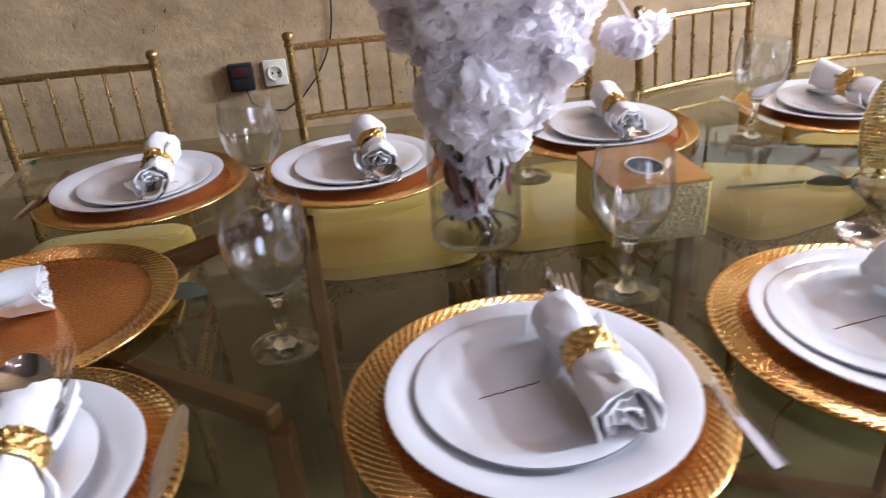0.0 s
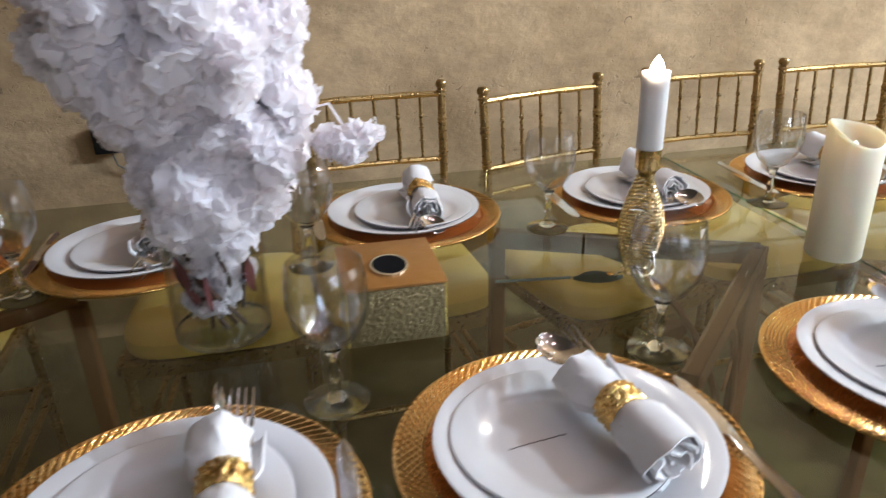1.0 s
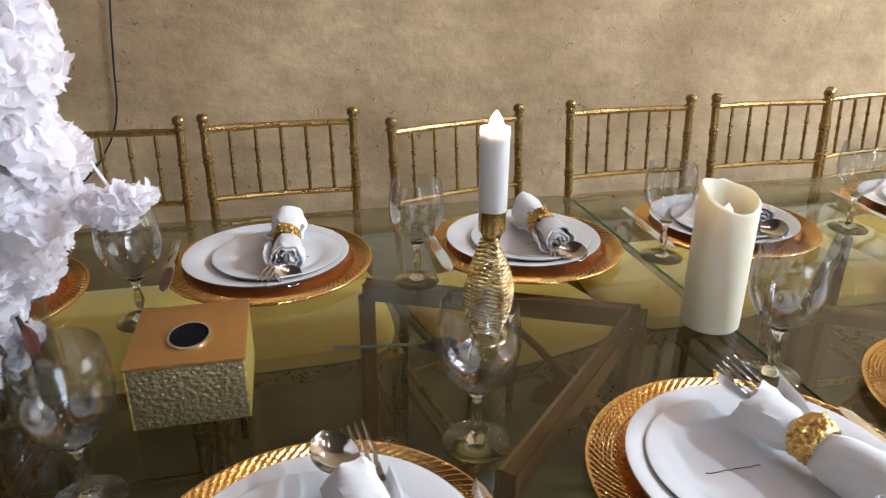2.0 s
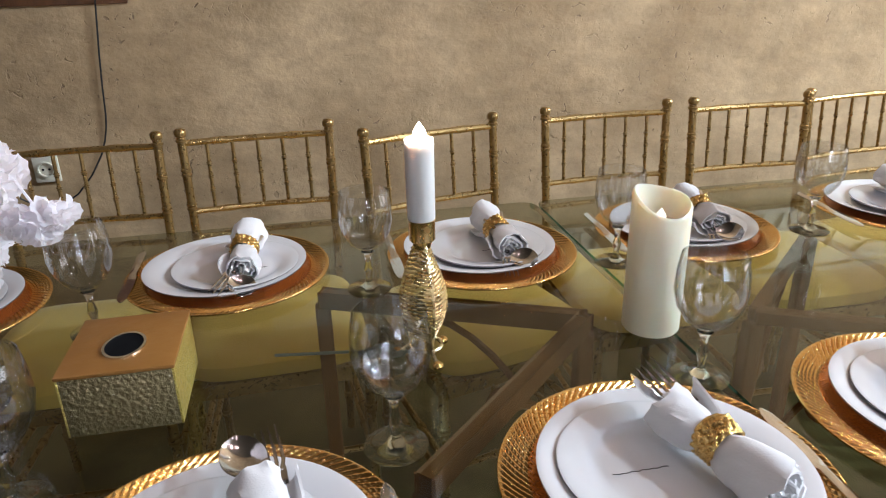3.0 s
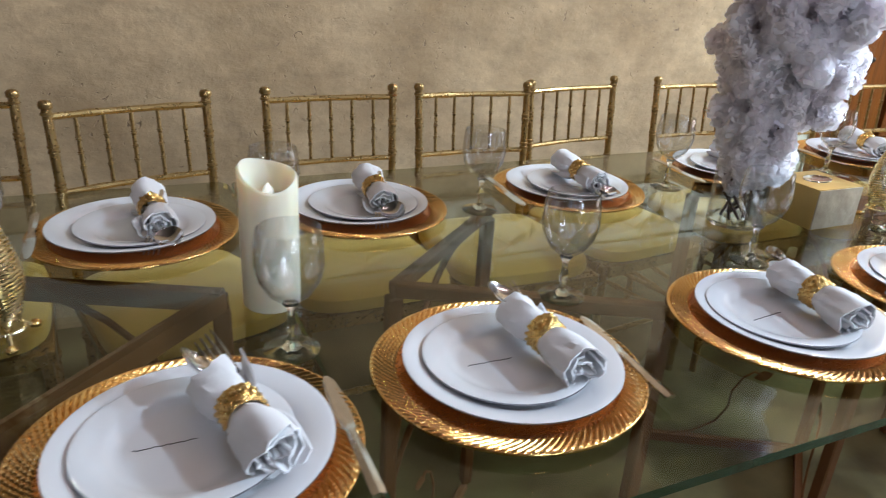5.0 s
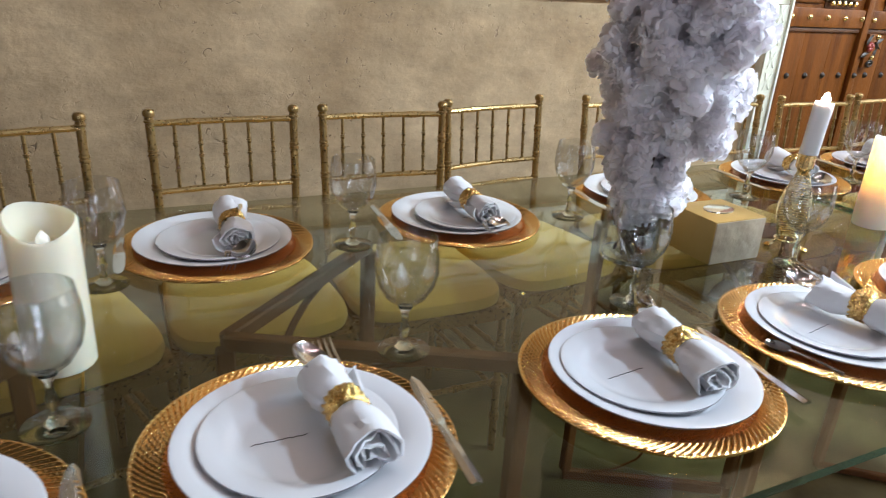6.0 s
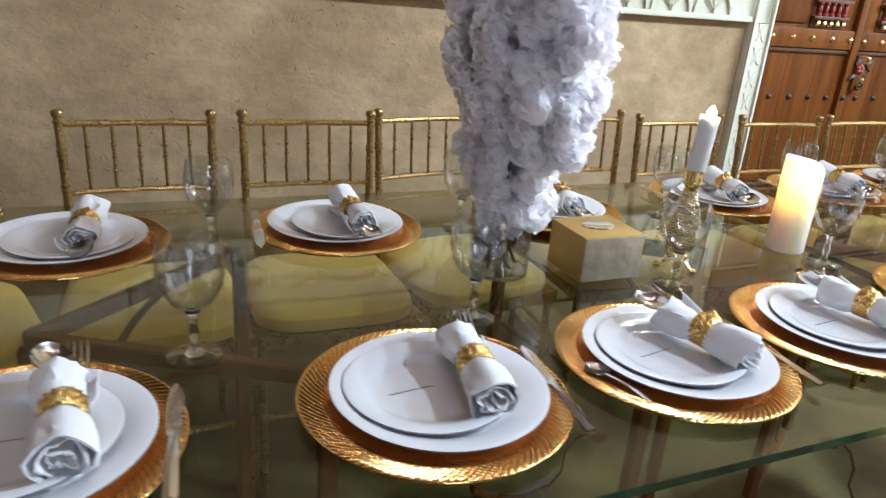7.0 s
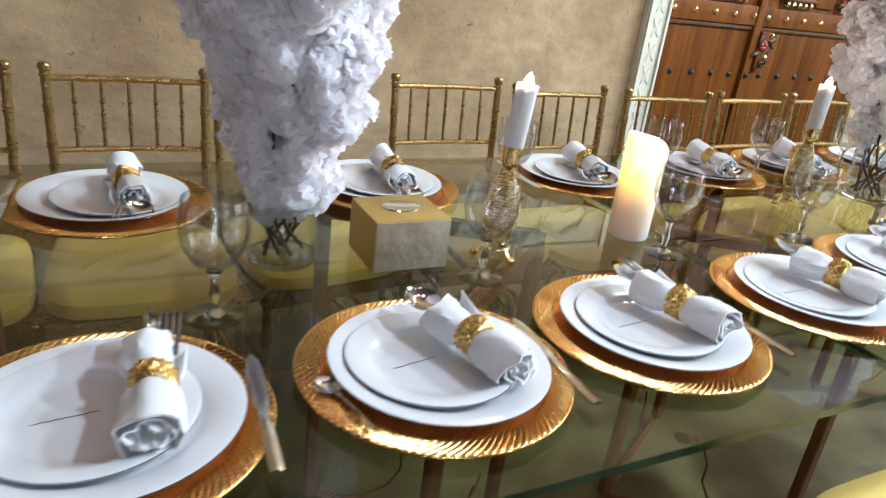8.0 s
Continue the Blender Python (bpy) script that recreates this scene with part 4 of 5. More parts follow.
def lay_settings():
    charger, dinner, salad = charger_mesh(), plate_mesh(0.130, 0.019), plate_mesh(0.101, 0.015)
    napkins, band = [napkin_mesh(s) for s in (1, 7, 13)], ring_mesh()
    spoon, fork, knife = spoon_mesh(), fork_mesh(), knife_mesh()
    lines = [writing_mesh(s) for s in (2, 5, 9)]
    # x, y, turn of the napkin in degrees; the far row is laid facing the other way
    near = [(-0.178, 0.655, 4), (0.271, 0.67, 3), (0.619, 0.687, 10), (1.03, 0.712, 13), (1.388, 0.742, 4), (1.826, 0.722, -6), (2.179, 0.722, 12), (2.514, 0.731, 14),
            (2.885, 0.75, 16), (3.21, 0.79, 12), (3.60, 0.78, 8), (3.98, 0.78, 6)]
    far = [(-0.186, 1.312, 0), (0.152, 1.284, 2), (0.578, 1.329, -4), (1.002, 1.31, 2), (1.392, 1.322, -8), (1.86, 1.328, 2), (2.355, 1.362, -2), (2.86, 1.385, -14),
           (3.285, 1.395, -10), (3.65, 1.41, -6), (4.06, 1.42, -6)]
    top_charger, top_dinner = TABLE + 0.006, TABLE + 0.006 + 0.0035
    for k, (x, y, turn, back) in enumerate([(*s, 0) for s in near] + [(*s, 1) for s in far]):
        here = pose(x, y, 0, 0, 0, 180 * back)
        tagged(part("charger_plate", charger, None, m=here @ pose(0, 0, TABLE, 0, 0, 37 * k)), "amber-gold charger plate with a swirl-ribbed rim on the glass", "charger plate", "charger plates on the tables")
        tagged(part("dinner_plate", dinner, None, m=here @ pose(0.004, -0.002, top_charger + 0.0005)), "plain white china dinner plate on the gold charger", "plate", "dinner plates")
        sx = (-0.008 if back else -0.004) + 0.005 * math.sin(k * 2.1)
        small = tagged(part("salad_plate", salad, None, m=here @ pose(sx, 0.004, top_dinner + 0.0005)), "small white china plate with a thin line of script", "plate", "small plates")
        part("writing", lines[k % 3], None, small, "thin black line of script", m=pose(-0.012, 0.002, 0.0040, 0, 0, 6 * math.sin(k * 1.3)))
        z = top_dinner + 0.0045
        # rolled napkin in its ring, cutlery heads towards the middle of the table
        nx = 0.048 if not back else -0.028
        nap_z = z + 0.0295
        at = here @ pose(nx, -0.006, nap_z, 3 if not back else -4, 20 * math.sin(k * 1.7), turn)
        nap = tagged(part("napkin", napkins[k % 3], None, m=at), "white linen napkin rolled in a beaded gold ring on the plate", "napkin", "rolled napkins")
        part("napkin_ring", band, None, nap, "beaded bright gold ring", m=pose(0, 0.004, 0.0, 0, 22 * math.sin(2.3 * k) - 20 * math.sin(k * 1.7), 0))
        flip = 160 if k % 2 else 20
        droop = pose(-0.013, 0.103 + 0.004 * math.sin(k), -0.013, -9, 8, 10) if back else pose(-0.013, 0.092 + 0.004 * math.sin(k), 0.006, 8, flip * 0.4, 9)
        tagged(part("spoon", spoon, None, m=at @ droop), "polished steel spoon tucked into the rolled napkin", "spoon", "spoons")
        tagged(part("fork", fork, None, m=at @ (pose(0.012, 0.098, -0.016, -9, -10, -12) if back else pose(0.012, 0.080, 0.001, 5, -14, -4))), "polished steel fork tucked into the rolled napkin", "fork", "forks")
        kx = 0.146 if not back else 0.152
        tagged(part("table_knife", knife, None, m=here @ pose(kx, -0.03 if not back else -0.01, TABLE + 0.0135, 0, 3, -2 + 3 * math.sin(k))), "polished steel table knife resting on the charger rim", "knife", "table knives")
    # one more charger at the head of the table, with the napkin alone
    here = pose(-0.235, 0.945, 0, 0, 0, -84)
    tagged(part("charger_plate", charger, None, m=here @ pose(0, 0, TABLE)), "amber-gold charger plate with a rolled napkin at the table's end", "charger plate", "charger plates on the tables")
    nap = tagged(part("napkin", napkins[1], None, m=here @ pose(0.0, -0.045, top_charger + 0.028, 0, 0, 4)), "white linen napkin rolled in a beaded gold ring", "napkin", "rolled napkins")
    part("napkin_ring", band, None, nap, "beaded bright gold ring", m=pose(0, -0.03, 0))
    # a small spoon left on one charger
    tagged(part("tea_spoon", spoon, None, m=pose(2.045, 0.71, TABLE + 0.0125, 0, 0, 14) @ Matrix.Diagonal((0.72, 0.68, 0.7, 1))), "small polished spoon lying on the charger rim", "spoon")


def lay_goblets():
    stem, bowl = goblet_meshes()
    spots = [(0.055, 0.815), (0.417, 0.825), (0.784, 0.83), (1.161, 0.875), (1.567, 0.90), (1.962, 0.915), (2.365, 0.945), (2.757, 0.965), (3.135, 0.97), (3.50, 0.98), (-0.33, 0.78),
             (0.012, 1.178), (0.407, 1.178), (0.798, 1.225), (1.214, 1.228), (1.62, 1.275), (2.107, 1.30), (2.627, 1.30), (3.06, 1.33), (3.45, 1.36), (3.83, 1.38), (-0.40, 1.19)]
    for k, (x, y) in enumerate(spots):
        g = thing("goblet", pose(x, y, TABLE, 0, 0, 31 * k), "clear stemmed water goblet, empty, on the glass table", "goblet", "goblets on the tables")
        part("bowl", bowl, None, g).visible_shadow = False
        part("stem", stem, None, g).visible_shadow = False


# ---- candles ----
def flame_mesh():
    bm = bmesh.new()
    lathe(bm, [(0, 0), (0.0035, 0.0015), (0.0068, 0.005), (0.0082, 0.009), (0.0080, 0.013), (0.0064, 0.018), (0.0038, 0.023), (0.0015, 0.027), (0, 0.029)], 20)
    return mesh_of(bm, FLAME)


def leaf_panel(bm, angle):
    """One pointed leaf of wound gold wire, standing and bulging outwards."""
    c, s = math.cos(angle), math.sin(angle)
    rows = 26
    for k in range(rows):
        v = k / (rows - 1)
        z = 0.022 + 0.128 * v
        w = 0.023 * math.sin(math.pi * (0.06 + 0.90 * v) ** 0.85) + 0.002
        out = 0.013 + 0.017 * math.sin(math.pi * v ** 0.8)
        pts = []
        for q in range(7):
            u = -1 + q / 3
            t, o = u * w, out - 0.016 * u * u
            pts.append((o * c - t * s, o * s + t * c, z + 0.004 * abs(u)))
        tube(bm, pts, 0.0016, 5)


def candle_stand(x, y, lean):
    """Gold wire-wound leaf holder with a cup; the candle and its flame stand in it."""
    holder = thing("candle_holder", pose(x, y, TABLE, 0, 0, 20), "gold candle holder of wound-wire leaves on small feet", "candle holder", "candle holders")
    for k in range(3):
        bm = bmesh.new()
        leaf_panel(bm, TAU * k / 3 + 0.4)
        part("wire_leaf", bm, WIREGOLD, holder)
        bm = bmesh.new()
        a = TAU * k / 3 + 0.4
        c, s = math.cos(a), math.sin(a)
        pts = [(o * c, o * s, z) for o, z in ((0.009, 0.155), (0.020, 0.125), (0.030, 0.085), (0.026, 0.045), (0.018, 0.018), (0.034, 0.004))]
        tube(bm, pts, 0.0028, 6)
        part("rib", bm, WIREGOLD, holder)
        bm = bmesh.new()
        lathe(bm, [(0, 0), (0.006, 0.001), (0.007, 0.005), (0.004, 0.009), (0, 0.010)], 10, Matrix.Translation((0.038 * c, 0.038 * s, 0)))
        part("foot", bm, RINGGOLD, holder)
    bm = bmesh.new()
    tube(bm, [(0.021 * math.cos(TAU * k / 24), 0.021 * math.sin(TAU * k / 24), 0.016) for k in range(24)], 0.0022, 6, True)
    part("base_ring", bm, WIREGOLD, holder)
    bm = bmesh.new()
    lathe(bm, [(0, 0.150), (0.010, 0.151), (0.012, 0.158), (0.016, 0.162), (0.0165, 0.186), (0.0175, 0.188), (0.0160, 0.188), (0.0150, 0.166), (0, 0.166)], 24)
    part("cup", bm, BRASS, holder, "smooth gold candle cup")
    m = pose(x, y, TABLE + 0.1665) @ lean
    candle = thing("candle", m, "lit short white candle in a gold holder", "candle", "lit candles")
    bm = bmesh.new()
    lathe(bm, [(0, 0), (0.0145, 0), (0.0152, 0.018), (0.0168, 0.023), (0.0173, 0.115), (0.0165, 0.119), (0.012, 0.114), (0, 0.111)], 28)
    part("wax_body", bm, TAPERWAX, candle)
    part("wick", tube(bmesh.new(), [(0, 0, 0.110), (0.001, 0, 0.118), (0.002, 0, 0.122)], 0.0009, 5), BLACK, candle)
    flame = part("flame", flame_mesh(), None, candle, "bright candle flame", m=pose(0.001, 0, 0.115) @ Matrix.Diagonal((0.95, 0.95, 0.80, 1)))
    flame.visible_shadow = False
    d = bpy.data.lights.new("candle_light", "POINT")
    d.energy, d.color, d.shadow_soft_size = 1.8, (1.0, 0.78, 0.60), 0.012
    ob = new("candle_light", d)
    ob.matrix_world = m @ Matrix.Translation((0.001, 0, 0.130))


def pillar_candle(x, y, lit):
    label = "ivory wax pillar candle glowing warm from inside" if lit else "ivory wax pillar candle with a sloping melted rim"
    p = thing("pillar_candle", pose(x, y, TABLE, 0, 0, -30), label, "candle", "pillar candles")
    bm = bmesh.new()
    n, R, r = 40, 0.0385, 0.0325
    floor_z = 0.08 if lit else 0.152

    def rim(a):
        return 0.185 + 0.013 * math.cos(a - 2.4) + 0.004 * math.sin(2 * a + 1)
    rings = []
    for kind in range(7):
        row = []
        for k in range(n):
            a = TAU * k / n
            top = rim(a)
            rad, z = [(R - 0.002, 0.0), (R, 0.003), (R, top * 0.5), (R, top - 0.004), (R - 0.003, top), (r, top - 0.006), (r - 0.006, floor_z)][kind]
            row.append(bm.verts.new((rad * math.cos(a), rad * math.sin(a), z)))
        rings.append(row)
    for a, b in zip(rings, rings[1:]):
        for k in range(n):
            bm.faces.new((a[k], a[(k + 1) % n], b[(k + 1) % n], b[k]))
    bm.faces.new(rings[0][::-1])
    bm.faces.new(rings[-1])
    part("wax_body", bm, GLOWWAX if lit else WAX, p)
    bm = bmesh.new()
    lathe(bm, [(0.004, 0), (0.007, 0.006), (0.006, 0.012), (0.0, 0.02)], 12)
    part("flame_tip", bm, LEDTIP if lit else LEDPALE, p, "small glowing plastic flame", m=pose(0, 0, floor_z + 0.0005))
    if not lit:
        return
    d = bpy.data.lights.new("pillar_glow", "POINT")
    d.energy, d.color, d.shadow_soft_size = 0.78, (1.0, 0.72, 0.45), 0.008
    ob = new("pillar_glow", d)
    ob.matrix_world = pose(x, y, TABLE + 0.148)


# ---- flowers ----
def blossom_mesh(seed):
    """A full ruffled blossom: many thin frilled petals fanning out of a small lumpy core."""
    rnd = random.Random(seed)
    bm = bmesh.new()
    bmesh.ops.create_icosphere(bm, subdivisions=2, radius=1.0)
    for v in bm.verts:
        p = v.co.normalized()
        v.co = p * (0.62 + 0.10 * noise.noise(p * 2.1 + Vector((seed * 3.7, seed * 1.3, 0))))
    count, n = 30, 7
    for k in range(count):
        z = 1 - 1.75 * (k + 0.5) / count
        a = k * 2.39996 + rnd.uniform(-0.3, 0.3)
        q = math.sqrt(max(0.0, 1 - z * z))
        d = Vector((q * math.cos(a), q * math.sin(a), z))
        tip = (d + Vector((rnd.uniform(-0.35, 0.35), rnd.uniform(-0.35, 0.35), rnd.uniform(-0.25, 0.4)))).normalized()
        m = Matrix.Translation(d * 0.42) @ tip.to_track_quat("Z", "Y").to_matrix().to_4x4() @ Matrix.Rotation(rnd.random() * TAU, 4, "Z")
        wide, tall, curl, phase = rnd.uniform(0.36, 0.50), rnd.uniform(0.42, 0.58), rnd.uniform(0.16, 0.40), rnd.random() * TAU
        rows = []
        for u in (0.0, 0.45, 0.8, 1.0):
            row = []
            for i in range(n):
                v = -1 + 2 * i / (n - 1)
                w = wide * (0.35 + 0.65 * math.sin(1.7 * u))
                top = tall * u * (1 - 0.22 * v * v) + (0.05 * rnd.uniform(-1, 1) if u == 1.0 else 0)
                frill = 0.07 * u * u * math.sin(5.5 * v + phase)
                row.append(bm.verts.new(m @ Vector((w * v, frill + curl * u * u - 0.12 * v * v, top))))
            rows.append(row)
        for r0, r1 in zip(rows, rows[1:]):
            for i in range(n - 1):
                bm.faces.new((r0[i], r0[i + 1], r1[i + 1], r1[i]))
    me = bpy.data.meshes.new("mesh")
    bm.to_mesh(me)
    bm.free()
    me.materials.append(PETAL)
    for p in me.polygons:
        p.use_smooth = True
    return me


def bouquet(x, y, vase_r, vase_h, spec, count, seed, blossoms, label):
    """White blossoms packed inside a leaning spindle of (height, centre x, centre y, radius) rows, over a glass vase."""
    rnd = random.Random(seed)
    vase = thing("flower_vase", pose(x, y, TABLE), "clear glass cylinder vase holding white flowers", "vase", "flower vases")
    part("cylinder", lathe(bmesh.new(), [(vase_r, 0.0095), (vase_r, vase_h - 0.001), (vase_r - 0.0015, vase_h), (vase_r - 0.003, vase_h - 0.001), (vase_r - 0.003, 0.0095), (vase_r, 0.0095)], 48), VASEGLASS, vase)
    part("base", lathe(bmesh.new(), [(0, 0), (vase_r * 0.97, 0.0), (vase_r, 0.003), (vase_r, 0.009), (0, 0.009)], 48), CRYSTAL, vase, "thick clear glass base").visible_shadow = False
    flowers = thing("flower_arrangement", pose(x, y, TABLE), label, "flowers", "white flower arrangements")

    def at(z):
        for (z0, cx0, cy0, r0), (z1, cx1, cy1, r1) in zip(spec, spec[1:]):
            if z <= z1:
                u = (z - z0) / (z1 - z0)
                return cx0 + u * (cx1 - cx0), cy0 + u * (cy1 - cy0), r0 + u * (r1 - r0)
        return spec[-1][1:]
    zs = [s[0] for s in spec]
    total = 0
    while total < count:
        z = zs[0] + (zs[-1] - zs[0]) * rnd.random()
        cx, cy, r = at(z)
        if rnd.random() > (r / max(s[3] for s in spec)):
            continue
        a = rnd.random() * TAU
        q = r * (0.38 + 0.58 * math.sqrt(rnd.random()))
        size = rnd.uniform(0.022, 0.037)
        bump = 1 + 0.38 * noise.noise(Vector((1.6 * math.cos(a), 1.6 * math.sin(a) + seed, z * 11)))
        px, py = cx + q * bump * math.cos(a), cy + q * bump * math.sin(a)
        d = Vector((math.cos(a), math.sin(a), rnd.uniform(-0.1, 0.6)))
        m = Matrix.Translation((px, py, z)) @ d.to_track_quat("Z", "Y").to_matrix().to_4x4() @ pose(0, 0, 0, 0, 0, rnd.random() * 360) @ Matrix.Diagonal((size, size, size * rnd.uniform(0.75, 1.0), 1))
        part("blossom", blossoms[total % len(blossoms)], None, flowers, m=m)
        total += 1
    for k in range(9):
        a = TAU * k / 9 + rnd.uniform(-0.3, 0.3)
        r0 = vase_r * rnd.uniform(0.2, 0.72)
        zt = zs[0] + (zs[-1] - zs[0]) * rnd.uniform(0.35, 0.8)
        cx, cy, r = at(zt)
        a2 = a + rnd.uniform(1.5, 2.8)
        lo = (r0 * math.cos(a2), r0 * math.sin(a2), 0.013)
        pts = [lo, (vase_r * 0.6 * math.cos(a + 0.5), vase_r * 0.6 * math.sin(a + 0.5), vase_h * 0.55), (vase_r * 0.7 * math.cos(a), vase_r * 0.7 * math.sin(a), vase_h), (cx + r * 0.5 * math.cos(a), cy + r * 0.5 * math.sin(a), zt)]
        part("stem", tube(bmesh.new(), pts, [0.003, 0.003, 0.0028, 0.0015], 6), STEM, flowers)
    return flowers


def build_flowers():
    blossoms = [blossom_mesh(s) for s in (3, 11, 19, 27, 35)]
    one = bouquet(0.292, 1.012, 0.058, 0.15,
            [(0.135, 0.01, -0.01, 0.045), (0.19, 0.018, -0.02, 0.075), (0.27, 0.028, -0.032, 0.095), (0.36, 0.01, -0.05, 0.112), (0.47, -0.005, -0.07, 0.125), (0.60, -0.005, -0.07, 0.11), (0.66, 0.0, -0.06, 0.05)],
            470, 5, blossoms, "tall dense bunch of ruffled white flowers in a glass vase")
    # dried red leaves and pale petals seen through the vase
    rnd = random.Random(8)
    for k in range(26):
        a, q = rnd.random() * TAU, rnd.uniform(0.010, 0.036)
        part("blossom", blossoms[k % 5], None, one, m=pose(q * math.cos(a), q * math.sin(a), rnd.uniform(0.03, 0.12), rnd.random() * 360, rnd.random() * 360, 0) @ Matrix.Diagonal((0.018, 0.018, 0.018, 1)))
    for k in range(7):
        a, q = rnd.random() * TAU, rnd.uniform(0.03, 0.045)
        bm = bmesh.new()
        leaf_relief(bm, 0, 0, 0.05, 0.02, 0, 0.004, 0)
        part("dried_leaf", bm, DRIED, one, "dark red dried leaf", m=pose(q * math.cos(a), q * math.sin(a), rnd.uniform(0.04, 0.11), rnd.uniform(-30, 30), 80, rnd.random() * 360))
    # one flower hanging out over a goblet
    pts = [(0.06, -0.02, 0.20), (0.11, -0.045, 0.275), (0.15, -0.065, 0.285), (0.163, -0.072, 0.262)]
    part("stem", tube(bmesh.new(), pts, [0.002, 0.0018, 0.0015, 0.0015], 6), PETAL, one)
    for k, (dx, dz, s) in enumerate(((0, 0, 0.026), (0.022, 0.008, 0.019), (-0.020, 0.002, 0.021), (0.004, -0.008, 0.020))):
        part("blossom", blossoms[k], None, one, m=pose(0.165 + dx, -0.078, 0.246 + dz, 150, 20 * k, 0) @ Matrix.Diagonal((s, s, s, 1)))
    bouquet(2.085, 1.075, 0.052, 0.115,
            [(0.075, 0.0, -0.01, 0.022), (0.13, 0.0, -0.012, 0.050), (0.20, -0.004, -0.02, 0.076), (0.255, 0.012, -0.025, 0.104), (0.33, -0.012, -0.045, 0.106), (0.42, -0.02, -0.06, 0.118), (0.52, -0.015, -0.065, 0.112), (0.60, -0.01, -0.06, 0.05)],
            380, 9, blossoms, "tall leaning bunch of fluffy white flowers in a glass vase")
    bouquet(3.65, 1.17, 0.055, 0.15,
            [(0.15, 0.0, 0.0, 0.05), (0.21, 0.0, 0.0, 0.11), (0.30, 0.0, 0.0, 0.15), (0.42, 0.0, 0.0, 0.17), (0.54, 0.0, 0.0, 0.14), (0.60, 0.0, 0.0, 0.05)],
            300, 13, blossoms, "round bunch of white roses in a glass vase")


def sprig(points, leaf_at, leaf_turn, z, label):
    s = thing("leaf_sprig", Matrix(), label, "leaf sprig", "fallen leaf sprigs")
    mat = SPRIG
    part("stem", tube(bmesh.new(), [(x, y, z + 0.003) for x, y in points], 0.0022, 5), mat, s)
    bm = bmesh.new()
    n = 8
    rows = []
    for k in range(n + 1):
        u = k / n
        w = 0.020 * math.sin(math.pi * u) ** 0.8 if 0 < k < n else 0.0006
        rows.append([bm.verts.new((0.07 * (u - 0.5), v * w, 0.006 - 0.004 * abs(v) + 0.003 * math.sin(3 * u))) for v in (-1, -0.5, 0, 0.5, 1)])
    for a, b in zip(rows, rows[1:]):
        for j in range(4):
            bm.faces.new((a[j], a[j + 1], b[j + 1], b[j]))
    bmesh.ops.solidify(bm, geom=list(bm.faces), thickness=0.0008)
    part("leaf", bm, mat, s, m=pose(leaf_at[0], leaf_at[1], z, 0, 0, leaf_turn))


SPRIG = material("grey_green_leaf", (0.10, 0.11, 0.07), 0.6, second=(0.06, 0.06, 0.04), scale=40)


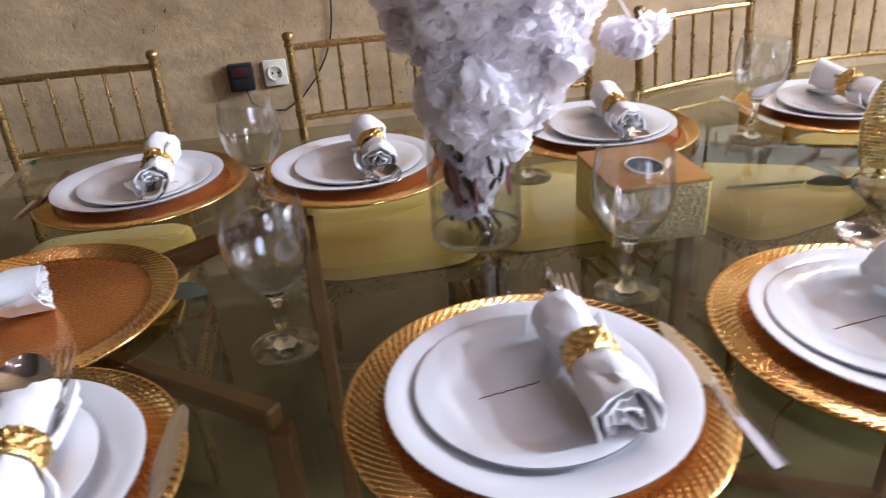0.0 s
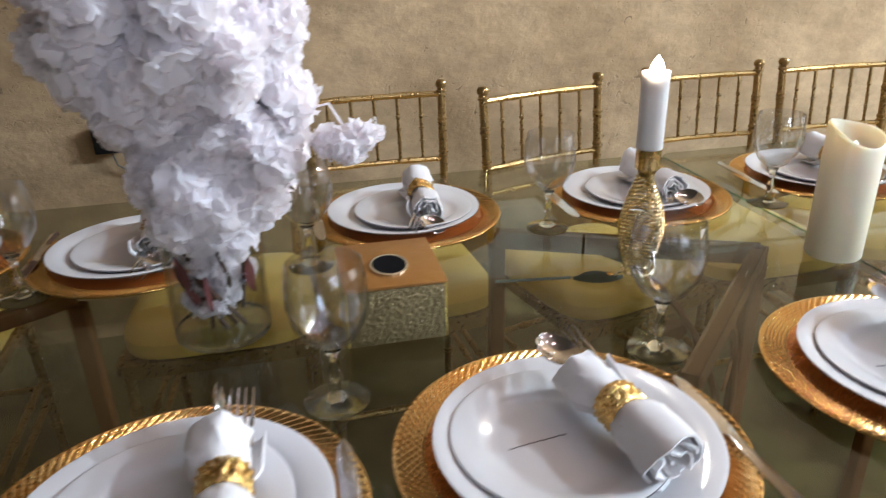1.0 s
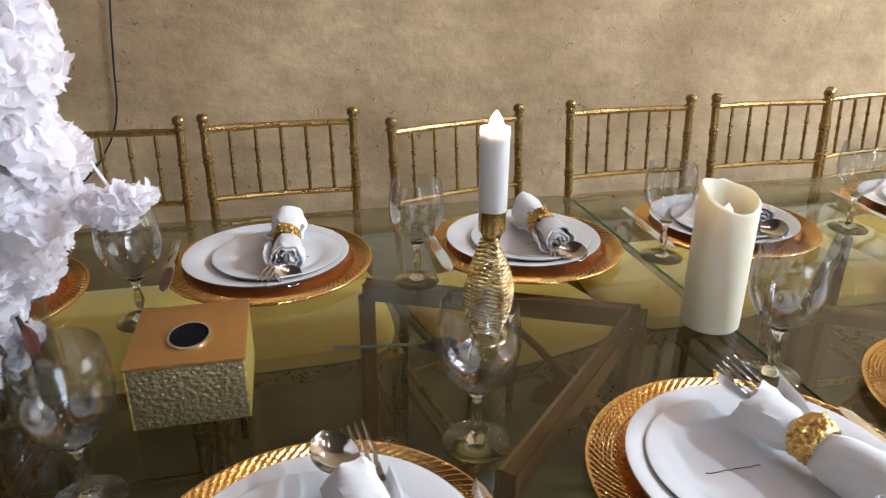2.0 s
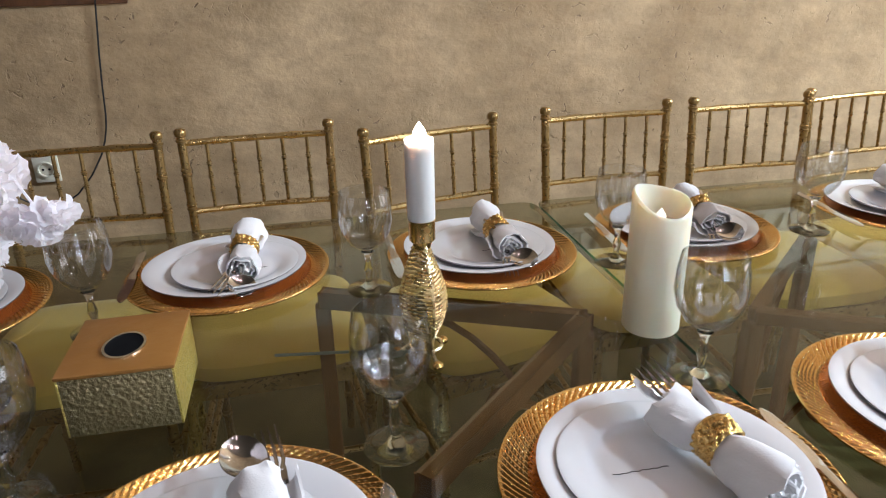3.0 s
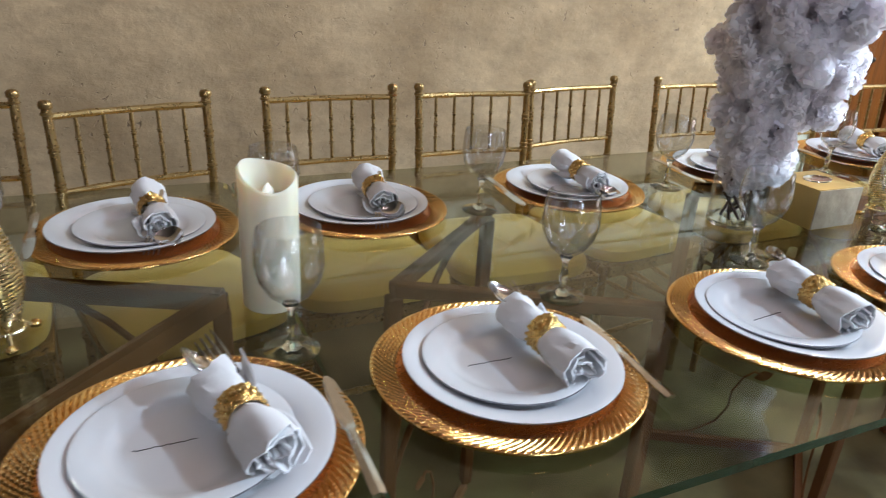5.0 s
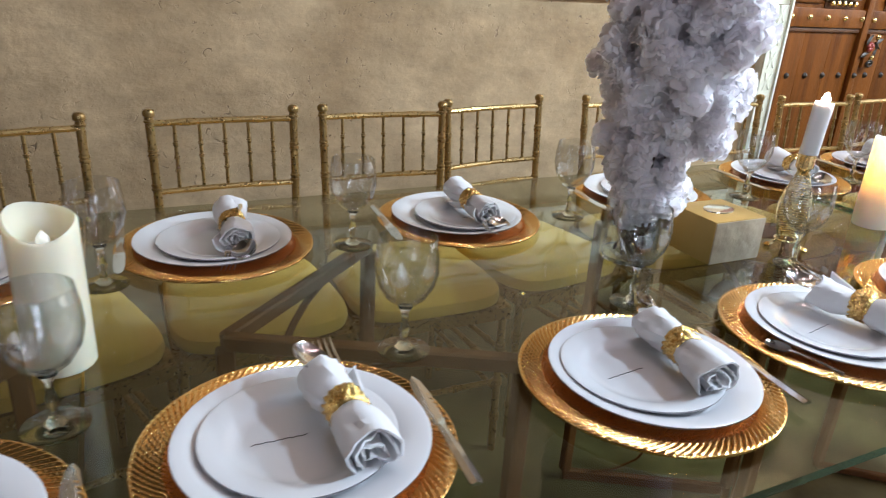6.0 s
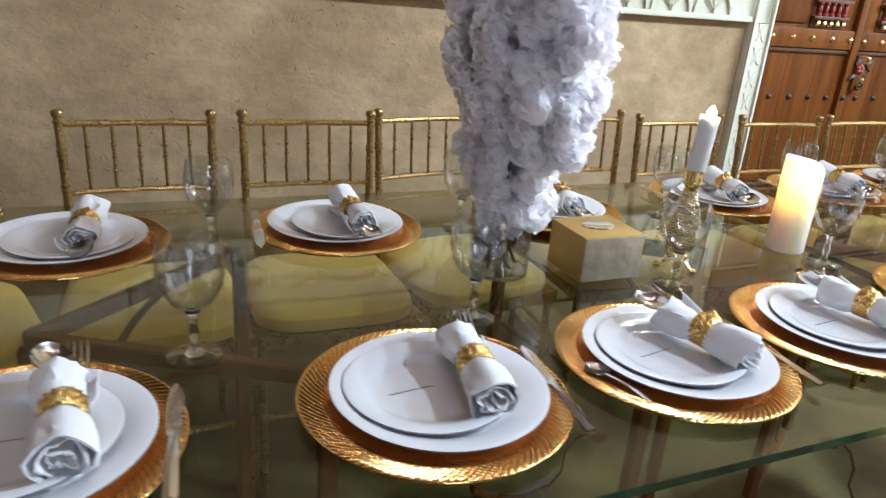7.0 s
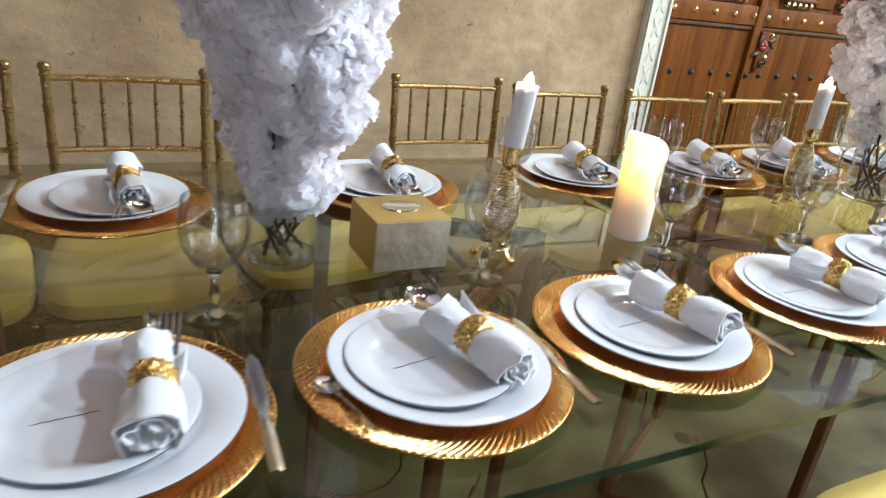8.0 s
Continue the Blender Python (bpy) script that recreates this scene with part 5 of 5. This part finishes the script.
# ---- tissue boxes ----
def build_boxes():
    # first: glittering sides, amber lid with a black disc as its oval opening
    x0, x1, y0, y1, h = 0.4385, 0.5585, 0.921, 1.053, 0.078
    b = thing("tissue_box", pose((x0 + x1) / 2, (y0 + y1) / 2, TABLE), "glittering silver and gold tissue box with a black oval opening", "tissue box", "tissue boxes")
    hx, hy = (x1 - x0) / 2, (y1 - y0) / 2
    part("body", box(bmesh.new(), (-hx + 0.003, -hy + 0.003, 0), (hx - 0.003, hy - 0.003, h - 0.004), 0.002), BOXGOLD, b)
    for name, lo, hi, mat, label in (("front_panel", (-hx + 0.002, -hy, 0.002), (hx - 0.002, -hy + 0.003, h - 0.005), GLITTER, "silver glitter panel"),
                                     ("back_panel", (-hx + 0.002, hy - 0.003, 0.002), (hx - 0.002, hy, h - 0.005), GLITTER, ""),
                                     ("side_panel", (hx - 0.003, -hy, 0.002), (hx, hy, h - 0.005), GOLDGLIT, "gold glitter panel"),
                                     ("side_panel", (-hx, -hy, 0.002), (-hx + 0.003, hy, h - 0.005), GOLDGLIT, "")):
        part(name, box(bmesh.new(), lo, hi, 0.001), mat, b, label)
    part("lid", box(bmesh.new(), (-hx - 0.001, -hy - 0.001, h - 0.0045), (hx + 0.001, hy + 0.001, h), 0.0015), BOXGOLD, b, "amber lid")
    for name, r0, r1, z0, z1, mat in (("opening", 0.0, 0.0215, h, h + 0.0012, HOLESHADE), ("opening_rim", 0.0215, 0.0245, h, h + 0.0025, CHROME)):
        bm = bmesh.new()
        lathe(bm, [(r0, z1), (r1, z1), (r1, z0), (r0, z0)] if r0 == 0 else [(r0, z0), (r0, z1), (r1, z1), (r1, z0), (r0, z0)], 32, Matrix.Diagonal((0.95, 1.25, 1, 1)))
        part(name, bm, mat, b, m=pose(0.0, -0.012, 0))
    # second: plain gold board with a pearly front and a bright oval opening
    x0, x1, y0, y1, h = 2.203, 2.327, 0.992, 1.105, 0.082
    b = thing("tissue_box", pose((x0 + x1) / 2, (y0 + y1) / 2, TABLE), "plain gold cardboard tissue box with a pearly front and chrome opening", "tissue box", "tissue boxes")
    hx, hy = (x1 - x0) / 2, (y1 - y0) / 2
    part("body", box(bmesh.new(), (-hx, -hy + 0.002, 0), (hx, hy, h), 0.002), BOXGOLD2, b)
    part("front_panel", box(bmesh.new(), (-hx + 0.001, -hy, 0.001), (hx - 0.001, -hy + 0.003, h - 0.002), 0.001), PEARL, b, "pearly mottled panel")
    bm = bmesh.new()
    lathe(bm, [(0, 0.002), (0.024, 0.0028), (0.0275, 0.002), (0.028, 0), (0, 0)], 32, Matrix.Diagonal((1.15, 0.85, 1, 1)))
    part("opening", bm, CHROME, b, "bright chrome oval opening", m=pose(0.002, 0.004, h))


# ---- assembly ----
build_room()
build_frieze()
build_door()
build_sockets()
build_window()
build_east_fill_window()
build_fill_bulbs()
build_fill_downlights()
build_glare_lantern()
build_table(-0.45, 1.185, ((0.053, 0.982, -2, -1), (0.765, 1.03, 10, 1)))
build_table(1.185, 2.82, ((1.70, 1.09, 7, -1), (2.257, 1.10, 5, 1)))
build_table(2.82, 4.455, ((3.27, 1.08, -5, -1), (4.0, 1.06, 3, 1)))
first = build_chair()
# centre between the back posts, turn
CHAIRS = [(-0.43, 1.86, 0), (0.21, 1.925, 0), (0.607, 1.945, 2), (1.02, 1.862, 15), (1.506, 1.933, 1.5), (1.93, 1.936, -1), (2.306, 1.988, 8), (2.81, 1.985, 0), (3.176, 1.916, 2), (3.603, 1.89, -3), (4.03, 1.91, 2), (4.45, 1.93, 0)]
for k, (x, y, turn) in enumerate(CHAIRS):
    m = pose(x, y, 0, 0, 0, turn) @ pose(0, -0.214, 0)
    if k == 0:
        first.matrix_basis = m
    else:
        copy_thing(first, m)
copy_thing(first, pose(2.97, 0.385, 0, 0, 0, 180))
build_flowers()
candle_stand(0.848, 1.005, pose(0, 0, 0, 0, 0, 0))
candle_stand(2.435, 1.022, pose(0, 0, 0, 0, 5, 0))
candle_stand(3.33, 1.15, pose(0, 0, 0, 0, 1, 0))
pillar_candle(1.164, 1.008, False)
pillar_candle(2.752, 1.058, True)
build_boxes()
lay_goblets()
lay_settings()
sprig([(0.655, 1.045), (0.70, 1.038), (0.76, 1.030)], (0.795, 1.018), -12, TABLE, "grey-green leaf sprig lying on the glass table")
sprig([(-0.16, 0.99), (-0.12, 0.975), (-0.095, 0.965)], (-0.07, 0.955), -20, TABLE, "grey-green leaf sprig lying on the glass table")
